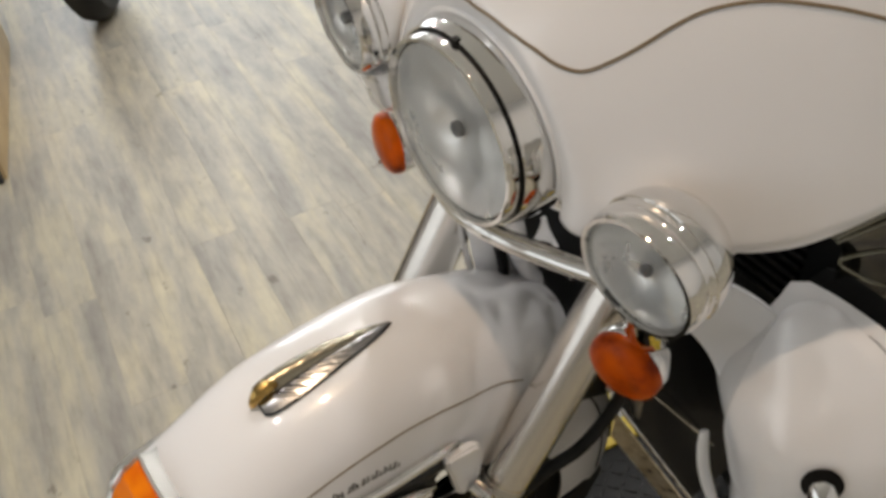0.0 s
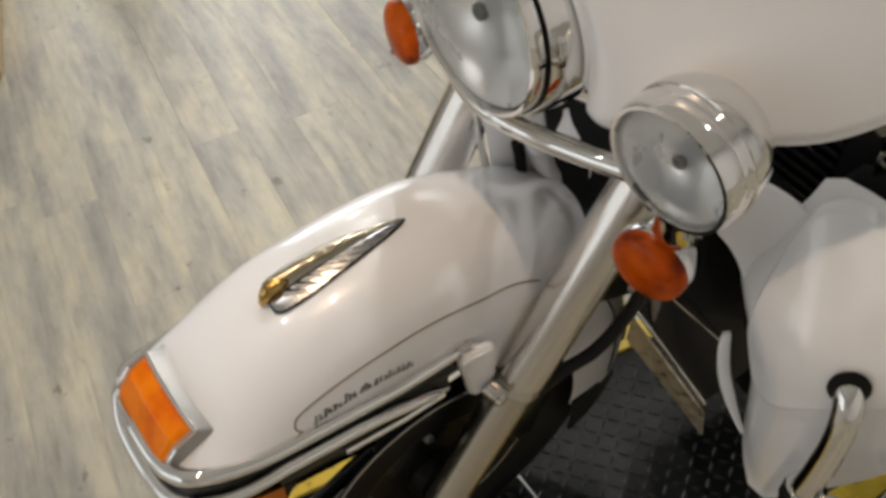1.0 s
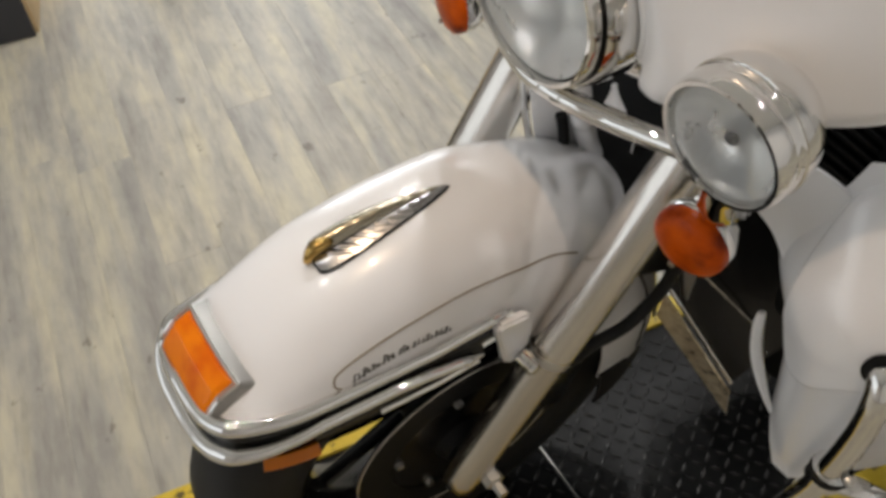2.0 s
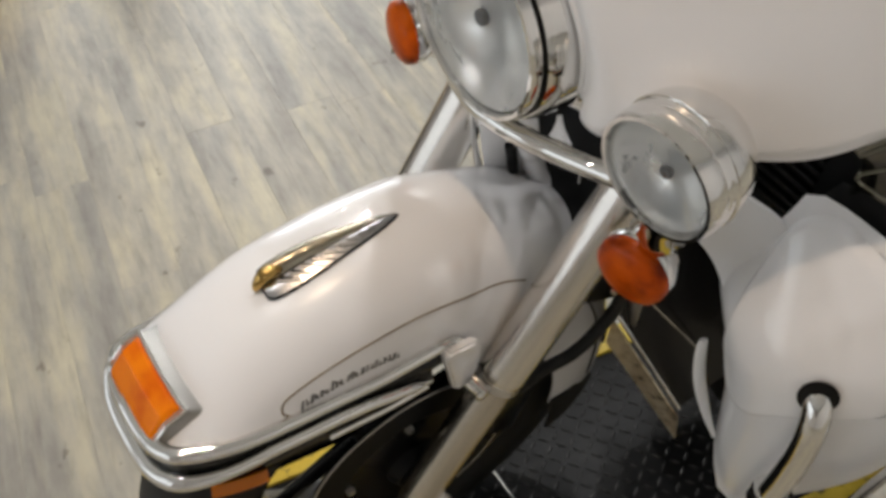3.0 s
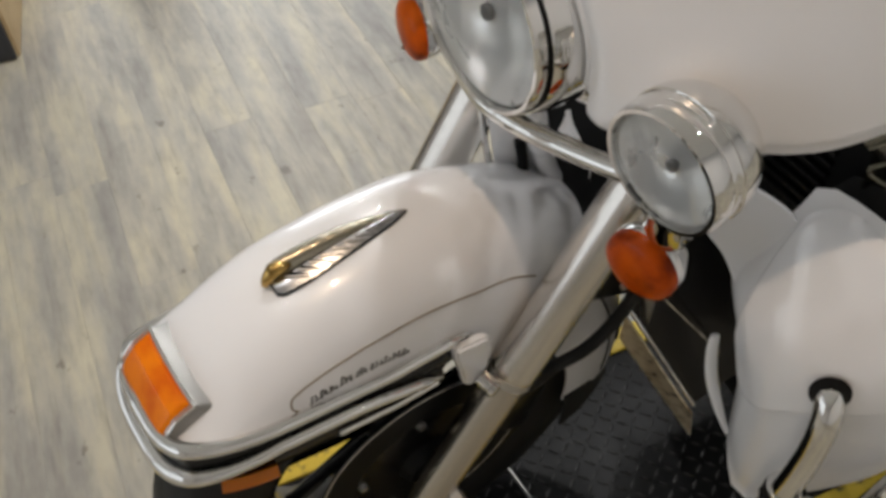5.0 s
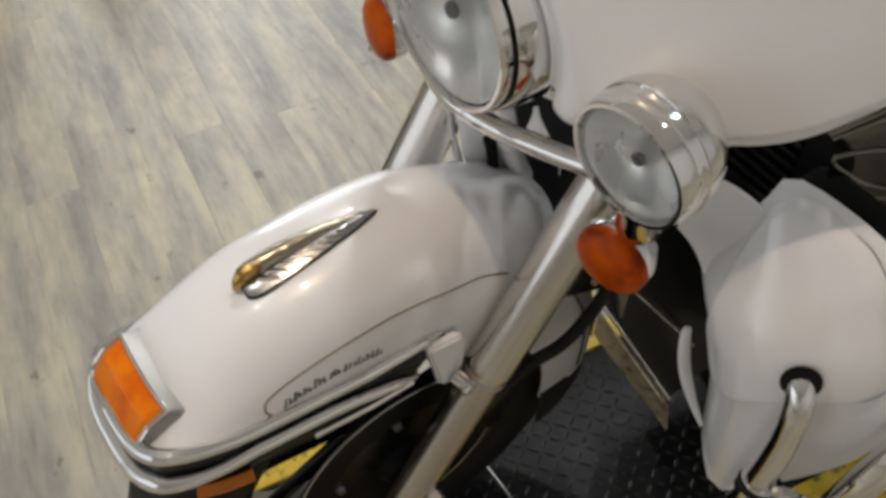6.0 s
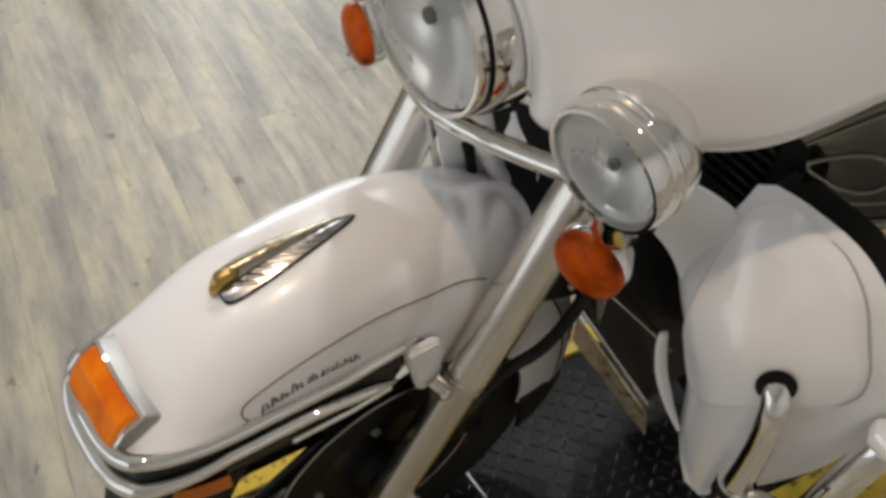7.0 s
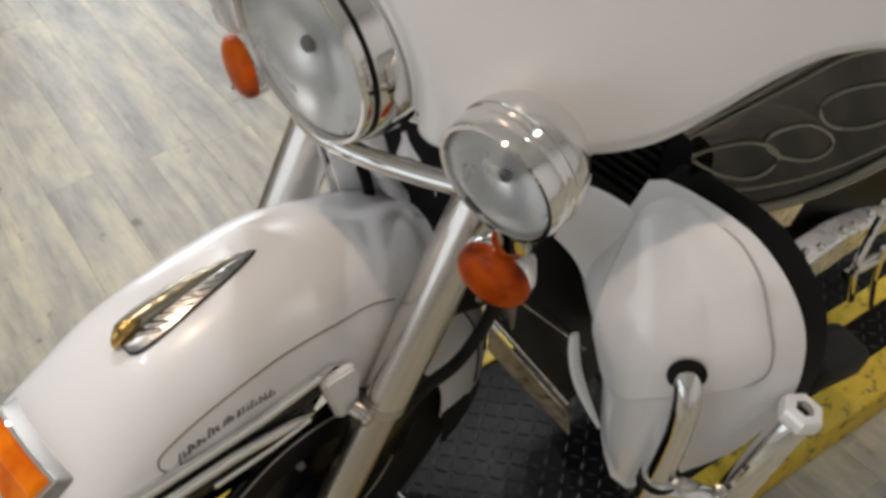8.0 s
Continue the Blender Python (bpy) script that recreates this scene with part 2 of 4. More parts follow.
for lx, ly, lw in ((1.05, 0.50, 56), (1.88, 1.83, 72), (1.00, 1.68, 54), (1.50, 4.10, 22), (1.40, 5.20, 30)):
    downlight(lx, ly, lw)
downlight(-0.11, -0.50, 68, (1, 0.73, 0.49))
# two fill lamps, added unseen to lift the fender's nose and rear
downlight(-0.80, 0.15, 24)
downlight(1.45, -1.00, 46, (1, 0.97, 0.95))


def shop_window(name, m, wide, watts):
    """A wide shop window in a wall, placed out of view, with daylight coming in along local x."""
    w = thing(name, "wide shop window with a pale frame, added out of view", "window", m, kind="structure")
    for z in (0.94, -0.94):
        part("window_frame", block((0.14, wide, 0.08), pose(-0.06, 0, z), 0.01), WHITE_RIM, w)
    step = (wide - 0.08) / 3
    for i in range(4):
        part("window_frame", block((0.14, 0.08, 1.80), pose(-0.06, -wide / 2 + 0.04 + step * i, 0), 0.01), WHITE_RIM, w)
    for i in range(3):
        ob = part("pane", block((0.008, step - 0.08, 1.80), pose(-0.06, (i - 1) * step, 0), 0), GLASS, w)
        ob.visible_shadow = False
    la = bpy.data.lights.new("daylight", "AREA")
    la.shape, la.size, la.size_y, la.energy, la.color = "RECTANGLE", 1.80, wide - 0.1, watts, (0.92, 0.965, 1.0)
    lo = new("window_daylight", la)
    lo.parent = w
    lo.matrix_basis = pose(-0.14, 0, 0, 0, -90, 0)


# the north window is added as unseen fill for the far side
shop_window("fill_window", pose(1.9, 5.6, 1.45, 0, 0, -90), 2.8, 50)
shop_window("window_2", pose(-3.2, 0.9, 1.45), 3.3, 20)

# ---- lift platform: turned with the frame of the motorcycle, the front wheel steered towards its left ----
STEER = -10.5
LIFT = pose(0.0, 0.0, 0.0, 0, 0, STEER)
Y_NEAR, Y_FAR, X_FRONT, X_REAR = -0.310, 0.165, -0.62, 2.0
lift = thing("lift_platform", "low black tread-plate lift platform with worn yellow edges", "lift", LIFT)
part("deck", block((X_REAR - X_FRONT, Y_FAR - Y_NEAR, 0.054), pose((X_FRONT + X_REAR) / 2, (Y_NEAR + Y_FAR) / 2, -0.031), 0.003), PLATE, lift)
part("edge_stripe", block((X_REAR - X_FRONT, 0.062, 0.062), pose((X_FRONT + X_REAR) / 2, Y_NEAR + 0.028, -0.029), 0.003), YELLOW, lift, "worn yellow edge stripe")
part("edge_stripe", block((X_REAR - X_FRONT, 0.046, 0.012), pose((X_FRONT + X_REAR) / 2, Y_FAR - 0.022, -0.004), 0.003), YELLOW, lift, "worn yellow edge stripe")
part("inner_stripe", block((1.2, 0.036, 0.004), pose(1.34, -0.160, -0.0025), 0.001), YELLOW, lift, "worn yellow inner stripe")
TREAD = mat("worn_tread_steel", (0.035, 0.034, 0.032), 0.30, 0.6)


def treads(x0, x1, y0, y1):
    """Raised lozenges of tread plate, turned to and fro."""
    verts, faces = [], []
    step = 0.0205
    for i in range(int((x1 - x0) / step)):
        for j in range(int((y1 - y0) / step)):
            a = radians(45 if (i + j) % 2 else -45)
            cx, cy = x0 + (i + 0.5) * step, y0 + (j + 0.5) * step
            k = len(verts)
            for px, py, pz in ((-0.0110, 0, 0), (0, -0.0034, 0), (0.0110, 0, 0), (0, 0.0034, 0), (-0.0068, 0, 0.0019), (0.0068, 0, 0.0019)):
                verts.append((cx + px * math.cos(a) - py * math.sin(a), cy + px * math.sin(a) + py * math.cos(a), pz - 0.0042))
            faces += [(k, k + 1, k + 5, k + 4), (k + 1, k + 2, k + 5), (k + 2, k + 3, k + 4, k + 5), (k + 3, k, k + 4)]
    me = bpy.data.meshes.new("tread_pattern")
    me.from_pydata(verts, [], faces)
    me.materials.append(TREAD)
    ob = new("tread_pattern", me)
    ob.parent = lift
    return tagged(ob, "raised lozenge tread pattern", kind="stuff")


treads(-0.58, 1.6, Y_NEAR + 0.062, Y_FAR - 0.048)

part("seam_strip", block((0.004, 0.24, 0.003), LIFT.inverted() @ pose(0.143, -0.125, -0.003, 0, 0, -4), 0.001), ALU, lift, "thin bright steel strip in the deck")

# ---- motorcycle ----
bike = thing("motorcycle", "pearl white touring motorcycle with chrome trim on a lift", "motorcycle", LEAN)
AXLE = Vector((-0.024, 0, 0.31))
RAKE = Vector((math.sin(radians(30)), 0, math.cos(radians(30))))


def at_angle(deg, r, y=0.0):
    """A place round the front axle: 0 degrees ahead, 90 up, 180 behind."""
    a = radians(deg)
    return Vector((AXLE.x - r * math.cos(a), y, AXLE.z + r * math.sin(a)))


FEN_W, FEN_R, FEN_0, FEN_1, FEN_P = 0.090, 0.383, 47.0, 189.0, 2.5


def crown(deg):
    k = min(1.0, max(0.0, (deg - 118) / 50))
    return FEN_R + 0.010 * math.sin(radians(min(deg, 90) * 2)) - 0.046 * k * k * (3 - 2 * k)


def skirt(deg):
    """The radius at which the fender's side ends: a nearly straight line ahead of the fork, then round the wheel."""
    a = radians(deg)
    line = (0.570 - 0.135 * AXLE.x - AXLE.z) / max(0.3, math.sin(a) - 0.135 * math.cos(a))
    line = max(line, (0.5795 - AXLE.z) / max(0.6, math.sin(a)))
    if deg < 98:
        return min(line, FEN_R + 0.006)
    k = min(1, (deg - 98) / 14)
    k = k * k * (3 - 2 * k)
    return line * (1 - k) + 0.205 * k


def fender_width(deg):
    k = min(1.0, max(0.0, (63 - deg) / 16))
    return FEN_W * (1 - k ** 3.4) ** (1 / 3.0)


def far_side(deg):
    """The far flank is a little fuller than the near one, but tucks in at the nose."""
    k = min(1.0, max(0.0, (74 - deg) / 22))
    return 1.07 - 0.20 * k * k * (3 - 2 * k)


def fender_at(deg, y, up=0.0):
    """A place on the fender, up metres off its surface."""
    w = fender_width(deg)
    h = max(0.0, 1 - min(1.0, abs(y) / w) ** FEN_P) ** (1 / FEN_P)
    s = skirt(deg)
    return at_angle(deg, s + (crown(deg) - s) * h + up, y)


def fender_side(deg, r, out=0.0):
    """The same from a radius, on the motorcycle's left side."""
    s = skirt(deg)
    h = min(1.0, max(0.0, (r - s) / (crown(deg) - s)))
    return at_angle(deg, r, -fender_width(deg) * max(0.0, 1 - h ** FEN_P) ** (1 / FEN_P) - out)


def fender_point(u, v):
    deg = FEN_0 + (FEN_1 - FEN_0) * u ** 1.7
    a = radians(-90 + 180 * v)
    h = max(0.0, math.cos(a)) ** (2 / FEN_P)
    y = math.copysign(abs(math.sin(a)) ** (2 / FEN_P), a) * fender_width(deg) * (far_side(deg) if v > 0.5 else 1.0)
    s = skirt(deg)
    return at_angle(deg, s + (crown(deg) - s) * h, y)


fender = part("front_fender", sheet(fender_point, 120, 44, 0.003), PEARL, bike, "pearl white steel front fender")


def edge_path(out, low, d0, n=60):
    """The lower edge of the fender, round its front, pushed out and down."""
    pts, tuck = [], []
    for i in range(n + 1):
        deg = FEN_0 + (d0 - FEN_0) * (1 - i / n) ** 2.2
        pts.append(at_angle(deg, skirt(deg), -fender_width(deg)))
        tuck.append(min(1.0, far_side(deg)))
    both = pts + [Vector((q.x, -q.y * k, q.z)) for q, k in list(zip(pts, tuck))[-2::-1]]
    res = []
    for i, q in enumerate(both):
        d = both[min(len(both) - 1, i + 1)] - both[max(0, i - 1)]
        side = Vector((-d.y, d.x, 0)).normalized()
        if side.dot(Vector((q.x + 0.1, q.y * 2, 0))) < 0:
            side = -side
        drop_by = low(q.x) if callable(low) else low
        res.append(q + side * out + Vector((0, 0, -drop_by)))
    return res


def front_heavy(path, thin, fat):
    """Thicker round the front, tapered to a point at both ends."""
    n = len(path) - 1
    return [(thin + (fat - thin) * min(1, max(0, (-0.24 - p.x) / 0.05))) * min(1, 0.25 + min(i, n - i) / 4) for i, p in enumerate(path)]


path = [p + Vector((0, -0.003, -0.006)) * min(1.0, max(0.0, p.y / 0.04)) for p in edge_path(0.004, -0.009, 99)]
part("chrome_trim", sweep(path, front_heavy(path, 0.0072, 0.0090), 12), CHROME, fender, "chrome strip along the fender edge")


def rail_drop(x):
    """The lower rail runs close under the trim and dips behind the middle."""
    k = min(1.0, max(0.0, (x + 0.13) / 0.11))
    f = min(1.0, max(0.0, (-0.20 - x) / 0.08))
    return 0.0085 + 0.024 * k * k + 0.021 * f


path = edge_path(0.000, lambda x: 0.5 * rail_drop(x) + 0.002, 98)
part("black_gap_trim", sweep(path, 0.0075, 12, 1.3), BLACK, fender, "glossy black strip between the chrome strips")
path = edge_path(0.013, rail_drop, 91)
part("chrome_rail", sweep(path, front_heavy(path, 0.0066, 0.0105), 14), CHROME, fender, "lower chrome fender rail")
path = [p + Vector((0, 0.014 if p.y < 0 else -0.014, 0)) for p in edge_path(0.004, 0.056, 93)]
part("black_valance", sweep(path, 0.012, 10, 1.8), BLACK, fender, "black lower valance")
low = edge_path(0.008, 0.047, 92)
part("lower_chrome_strip", sweep([p for p in low if p.y < 0 and -0.145 < p.x < -0.02], 0.0042, 10), CHROME, fender)
refl = [p for p in edge_path(0.006, 0.064, 92) if p.y < 0 and -0.262 < p.x < -0.205]
part("side_reflector", sweep(refl, 0.0085, 4, 1.0), AMBER_SIDE, fender, "amber side reflector")

POLISH = mat("polished_cover", (0.88, 0.88, 0.89), 0.28, 0.55)
roughen(POLISH, 30, 0.2, 0.36)

# fender tip lamp
TIPCASE = mat("satin_chrome_case", (0.34, 0.335, 0.32), 0.36, 0.9)
roughen(TIPCASE, 200, 0.33, 0.40)
TIP_W = 0.053


def tip_height(u):
    """The lamp's height over the fender: a ridge across it, lower towards the front."""
    return 0.0100 + 0.0085 * min(1.0, u / 0.60) if u < 0.60 else 0.0185 - 0.0035 * (u - 0.60) / 0.4


tip = part("tip_lamp", sheet(lambda u, v: fender_at(47.6 + 9.0 * u, (v - 0.5) * 2 * (TIP_W + 0.003 * u), (tip_height(u * 1.18) if u < 0.84 else 0.0160 * (1 - u) / 0.16) * min(1, min(v, 1 - v) * 26) - 0.002), 34, 40), TIPCASE, fender, "pale satin chrome fender tip lamp housing")
part("lens", sheet(lambda u, v: fender_at(47.8 + 7.4 * u, (v - 0.5) * 2 * 0.0485, tip_height(u) - 0.004 + 0.0050 * min(1, min(u, 1 - u) * 14) * min(1, min(v, 1 - v) * 18)), 36, 34), AMBER_TIP, tip, "amber plastic lens with a ridge across it")
part("rear_rim", sweep([fender_at(55.3, (v - 0.5) * 0.104, 0.0150) for v in [i / 16 for i in range(17)]], 0.0022, 8), CHROME, tip)
part("front_rim", sweep([fender_at(47.8, (v - 0.5) * 0.098, 0.010) for v in [i / 16 for i in range(17)]], 0.0022, 8), CHROME, tip)
for s in (-1, 1):
    part("side_rim", sweep([fender_at(47.8 + 7.5 * i / 10, s * 0.0505, tip_height(i / 10) - 0.002) for i in range(11)], 0.0022, 8), CHROME, tip)


# fender ornament: a feathered teardrop
HEADGOLD = mat("bright_gold_plate", (0.52, 0.34, 0.11), 0.18, 1.0)
roughen(HEADGOLD, 150, 0.12, 0.28)


def drop(t, grow=1.0):
    return grow * 0.0318 * (t + 0.006) ** 0.17 * max(0.0, 1.0 - t) ** 0.68


orn = part("ornament", sheet(lambda u, v: fender_at(72.2 + 22.6 * u, (v - 0.5) * 2 * drop(u, 1.0) + 0.0015, 0.0018), 40, 10, 0.001), BLACK, fender, "gold and silver winged fender ornament")
part("silver_plate", sheet(lambda u, v: fender_at(72.5 + 21.7 * u, (v - 0.5) * 2 * drop(u, 0.90) + 0.0015, 0.003 + 0.003 * math.sin(math.pi * v)), 40, 12, 0.001), PEWTER, orn)
for s in (-1, 1):
    for k in range(9):
        t = 0.10 + 0.085 * k
        w = drop(t, 0.86)
        path = [fender_at(72.5 + 21.7 * min(0.97, t + 0.13 * i / 6), 0.0015 + s * (w * 0.28 + (min(drop(min(0.97, t + 0.13 * i / 6), 0.84), w) - w * 0.28) * i / 6), 0.0062 - 0.002 * i / 6) for i in range(7)]
        part("feather", sweep(path, [0.0019 - 0.0010 * i / 6 for i in range(7)], 8), PEWTER, orn)
for k in range(4):
    t = 0.13 + 0.075 * k
    w = drop(t, 0.86)
    path = [fender_at(72.5 + 21.7 * (t + 0.10 * i / 6), 0.0015 - w * (0.20 + 0.62 * i / 6), 0.0072 - 0.0022 * i / 6) for i in range(7)]
    part("chevron", sweep(path, [0.0011 - 0.0007 * i / 6 for i in range(7)], 6), BLACK, orn, "dark groove between feathers")
part("gold_wing", sheet(lambda u, v: fender_at(73.2 + 20.5 * u, 0.0015 + drop(min(0.985, u + 0.02), 0.90) * (1.0 - 1.12 * v), 0.0035 + (0.0150 - 0.0125 * u ** 0.8) * math.sin(math.pi * (0.08 + 0.84 * v)) ** 0.7 + 0.0005 * abs(math.sin(8 * math.pi * u + 2.5 * v))), 48, 14, 0.001), GOLD, orn, "bronze gold wing with feather ripples")
ridge = [fender_at(71.6 + 0.75 * i, 0.0045, (0.0030, 0.0085, 0.0120, 0.0140, 0.0135, 0.0115, 0.0090)[i]) for i in range(7)]
part("gold_head", sweep(spline(ridge, 4), [0.0012 + 0.0062 * math.sin(math.pi * min(1.0, 0.08 + 0.82 * i / 24)) ** 0.8 for i in range(25)], 16, 1.0), HEADGOLD, orn, "bronze gold head with a hooked nose")

# fender pinstripe and lettering, drawn as plain bars
ctrl = ((66.5, 0.316), (64.2, 0.326), (63.3, 0.338), (64.2, 0.347), (66.0, 0.348), (71.3, 0.343), (76.6, 0.338), (82, 0.334), (87.4, 0.332), (93, 0.330), (99, 0.328), (106.6, 0.323), (116, 0.316))
line = spline([(d, r, 0) for d, r in ctrl], 8)
part("pinstripe", sweep([fender_side(p.x, p.y, 0.0002) for p in line], 0.0010, 6), GOLD_LINE, fender, "thin gold pinstripe")
random.seed(11)
for k in range(21):
    d = 66.0 + 0.94 * k + random.uniform(-0.2, 0.2)
    r0 = 0.327 - 0.00155 * k
    tall = 0.0105 if k in (1, 8) else random.uniform(0.0045, 0.0078)
    lean = random.uniform(0.3, 0.9)
    loop = [(d - 0.35, r0 + 0.0008), (d, r0 - 0.0008), (d + 0.5 * lean, r0 + 0.6 * tall), (d + lean, r0 + tall), (d + lean + 0.25, r0 + 0.5 * tall), (d + random.uniform(0.5, 0.9), r0)]
    curve = spline([(x, y, 0) for x, y in loop[:random.choice((3, 4, 6, 6))]], 4)
    part("lettering_bar", sweep([fender_side(q.x, q.y, 0.0002) for q in curve], random.uniform(0.0009, 0.0015), 6), GREY_LINE, fender, "dark grey script bar")

# fender bracket and clamp on the fork
BRK = pose(0, -0.094, 0, 90, 0, 0)
part("fender_bracket", prism([(p.x, p.y) for p in spline([(-0.004, 0.580, 0), (0.020, 0.580, 0), (0.038, 0.574, 0), (0.041, 0.545, 0), (0.038, 0.520, 0), (0.022, 0.500, 0), (0.009, 0.504, 0), (0.003, 0.535, 0)], 4, True)], 0.012, BRK, 0.003), PEARL, fender, "white fender bracket")
part("flap", sheet(lambda u, v: at_angle(186.5 + (19 - 13 * v) * u, 0.205 + 0.020 * u + 0.078 * v, -0.0945 + 0.02 * v * v), 10, 8, 0.004), RUBBER, fender, "black rear flap")
part("seam", sweep([fender_side(146 + 2.8 * i, 0.293 - 0.0014 * i, 0.0006) for i in range(15)], 0.0014, 6), DULL, fender, "dark seam on the rear of the fender")

# wheel
wheel = holder("front_wheel", bike, "black front wheel with a fat tyre")
WM = Matrix.Translation(AXLE) @ pose(0, 0, 0, 90, 0, 0)
tyre_profile = [(0.205, -0.05), (0.225, -0.062), (0.262, -0.066), (0.292, -0.056), (0.308, -0.030), (0.312, 0.0), (0.308, 0.030), (0.292, 0.056), (0.262, 0.066), (0.225, 0.062), (0.205, 0.05), (0.205, -0.05)]
part("tyre", lathe(tyre_profile, WM, 72, caps=False), RUBBER, wheel)
part("rim", lathe([(0.200, -0.048), (0.209, -0.053), (0.211, -0.05), (0.211, 0.05), (0.209, 0.053), (0.200, 0.048), (0.18, 0.02), (0.18, -0.02), (0.200, -0.048)], WM, 56, caps=False), BLACK, wheel)
part("hub", lathe([(0.03, -0.09), (0.045, -0.06), (0.045, 0.06), (0.03, 0.09)], WM, 24), DULL, wheel)
for k in range(9):
    a = 2 * math.pi * k / 9
    part("spoke", sweep([AXLE + Vector((math.cos(a) * 0.04, 0, math.sin(a) * 0.04)), AXLE + Vector((math.cos(a + 0.1) * 0.19, 0, math.sin(a + 0.1) * 0.19))], 0.011, 8, 0.7), BLACK, wheel)
for s in (-1, 1):
    disc = part("brake_disc", lathe([(0.10, -0.0025), (0.146, -0.0025), (0.146, 0.0025), (0.10, 0.0025), (0.10, -0.0025)], Matrix.Translation((0, s * 0.072, 0)) @ WM, 56, caps=False), DULL, wheel)
    part("carrier", lathe([(0.03, -0.004), (0.104, -0.003), (0.104, 0.003), (0.03, 0.004), (0.03, -0.004)], Matrix.Translation((0, s * 0.070, 0)) @ WM, 40, caps=False), BLACK, disc)
    # thin steel ring added for the highlight arc seen round the wheel
    part("edge_highlight", sweep([Vector((AXLE.x + 0.146 * math.cos(a), s * 0.0735, AXLE.z + 0.146 * math.sin(a))) for a in [2 * math.pi * i / 72 for i in range(72)]], 0.0016, 6, closed=True), ALU, disc, "thin bright ring standing in for the highlight on the disc edge")
    for i in range(5):
        a = 2 * math.pi * (i + 0.3) / 5
        q = Vector((AXLE.x + 0.092 * math.cos(a), s * 0.073, AXLE.z + 0.092 * math.sin(a)))
        part("disc_bolt", lathe([(0.0, 0.006), (0.005, 0.006), (0.006, 0.0)], along(q, q + Vector((0, s, 0))), 8), ALU, disc)
for s in (-1, 1):
    part("brake_caliper", block((0.06, 0.045, 0.11), Matrix.Translation(AXLE + Vector((0.125, s * 0.078, 0.045))) @ pose(0, 0, 0, 0, 20, 0), 0.010), BLACK, wheel, "black brake caliper")

# forks: a wide cover above the clamp bolt, a slimmer slider below it
for s in (-1, 1):
    y = -0.1135 if s < 0 else 0.120
    wide = 0.0280 if s < 0 else 0.0308
    leg = holder("fork_leg", bike, "brushed chrome fork leg")
    foot = Vector((-0.040 if s < 0 else -0.030, y, AXLE.z)) - RAKE * 0.035
    FK = along(foot, foot + RAKE)
    part("slider", lathe([(0.0, 0.0), (0.016, 0.0), (0.020, 0.004), (0.022, 0.02), (0.0238, 0.05), (0.0242, 0.06), (0.0242, 0.245), (0.0242, 0.252)], FK, 48), SLIDER, leg, "metal fork slider, warm reflection put into its brown tone")
    part("cover_tube", lathe([(0.0238, 0.248), (wide - 0.0024, 0.246), (wide - 0.0006, 0.252), (wide - 0.0004, 0.256), (wide - 0.0002, 0.42), (wide, 0.60), (wide, 0.83), (wide, 0.84), (0.0, 0.84)], FK, 48), SATIN, leg, "satin chrome upper fork cover")
    part("collar", lathe([(0.0240, 0.236), (0.0262, 0.238), (0.0262, 0.247), (0.0240, 0.249)], FK, 40, caps=False), ALU, leg)
    part("axle_cap", block((0.034, 0.036, 0.044), Matrix.Translation(Vector((AXLE.x - 0.008, y, AXLE.z))) @ pose(0, 0, 0, 0, 30, 0), 0.008), SLIDER, leg)
    part("axle_nut", lathe([(0.013, 0), (0.013, 0.014), (0.007, 0.016), (0.007, 0.032)], along(Vector((AXLE.x, y + s * 0.02, AXLE.z)), Vector((AXLE.x, y + s * 0.1, AXLE.z))), 6), ALU, leg)
    cl = along(Vector((0.026, y * 0.95, 0.512)), Vector((0.036, y * 1.22, 0.500)))
    part("bracket_clamp", lathe([(0.0, 0.0), (0.0095, 0.0), (0.0095, 0.012), (0.0085, 0.013), (0.0085, 0.016), (0.0105, 0.017), (0.0105, 0.022), (0.006, 0.025), (0.0, 0.025)], cl, 20), CHROME, leg, "chrome clamp bolt")

# headlight
head = holder("headlight", bike, "round chrome-rimmed headlight with a clear lens")
HM = Matrix.Translation((0.089, 0.002, 0.8975)) @ FACING @ Matrix.Scale(0.958, 4)
part("trim_ring", lathe([(0.0865, 0.004), (0.0885, 0.010), (0.0918, 0.0095), (0.0934, 0.006), (0.0934, -0.003), (0.0885, -0.003), (0.0865, 0.004)], HM, 64, caps=False), CHROME, head)
part("gasket", lathe([(0.0930, 0.000), (0.0940, -0.002), (0.0944, -0.010), (0.0930, -0.010), (0.0930, 0.000)], HM, 64, caps=False), DULL, head, "black rubber gap ring")
part("bucket", lathe([(0.0942, -0.010), (0.0950, -0.0045), (0.0972, -0.004), (0.0998, -0.012), (0.1018, -0.024), (0.1028, -0.040), (0.1032, -0.060), (0.1030, -0.098)], HM, 64, caps=False), CHROME, head, "chrome headlight bucket")
part("adjuster", block((0.008, 0.008, 0.010), Matrix.Translation((0.0928, 0.002, 0.988)), 0.002), DULL, head)
part("reflector", lathe([(0.0868, 0.002)] + [(0.085 * (1 - i / 14), -0.006 - 0.050 * (1 - (1 - i / 14) ** 2)) for i in range(15)], HM, 56, caps=False), REFLECT, head)
part("inner_ring", lathe([(0.0862, 0.001), (0.0850, 0.003), (0.0835, -0.004), (0.0830, -0.010), (0.0862, 0.001)], HM, 64, caps=False), DULL, head, "thin black seal inside the lens rim")
part("bulb_shield", lathe([(0.0, -0.044), (0.005, -0.0445), (0.0068, -0.047), (0.0068, -0.056)], HM, 20), SHIELD, head, "grey bulb shield")
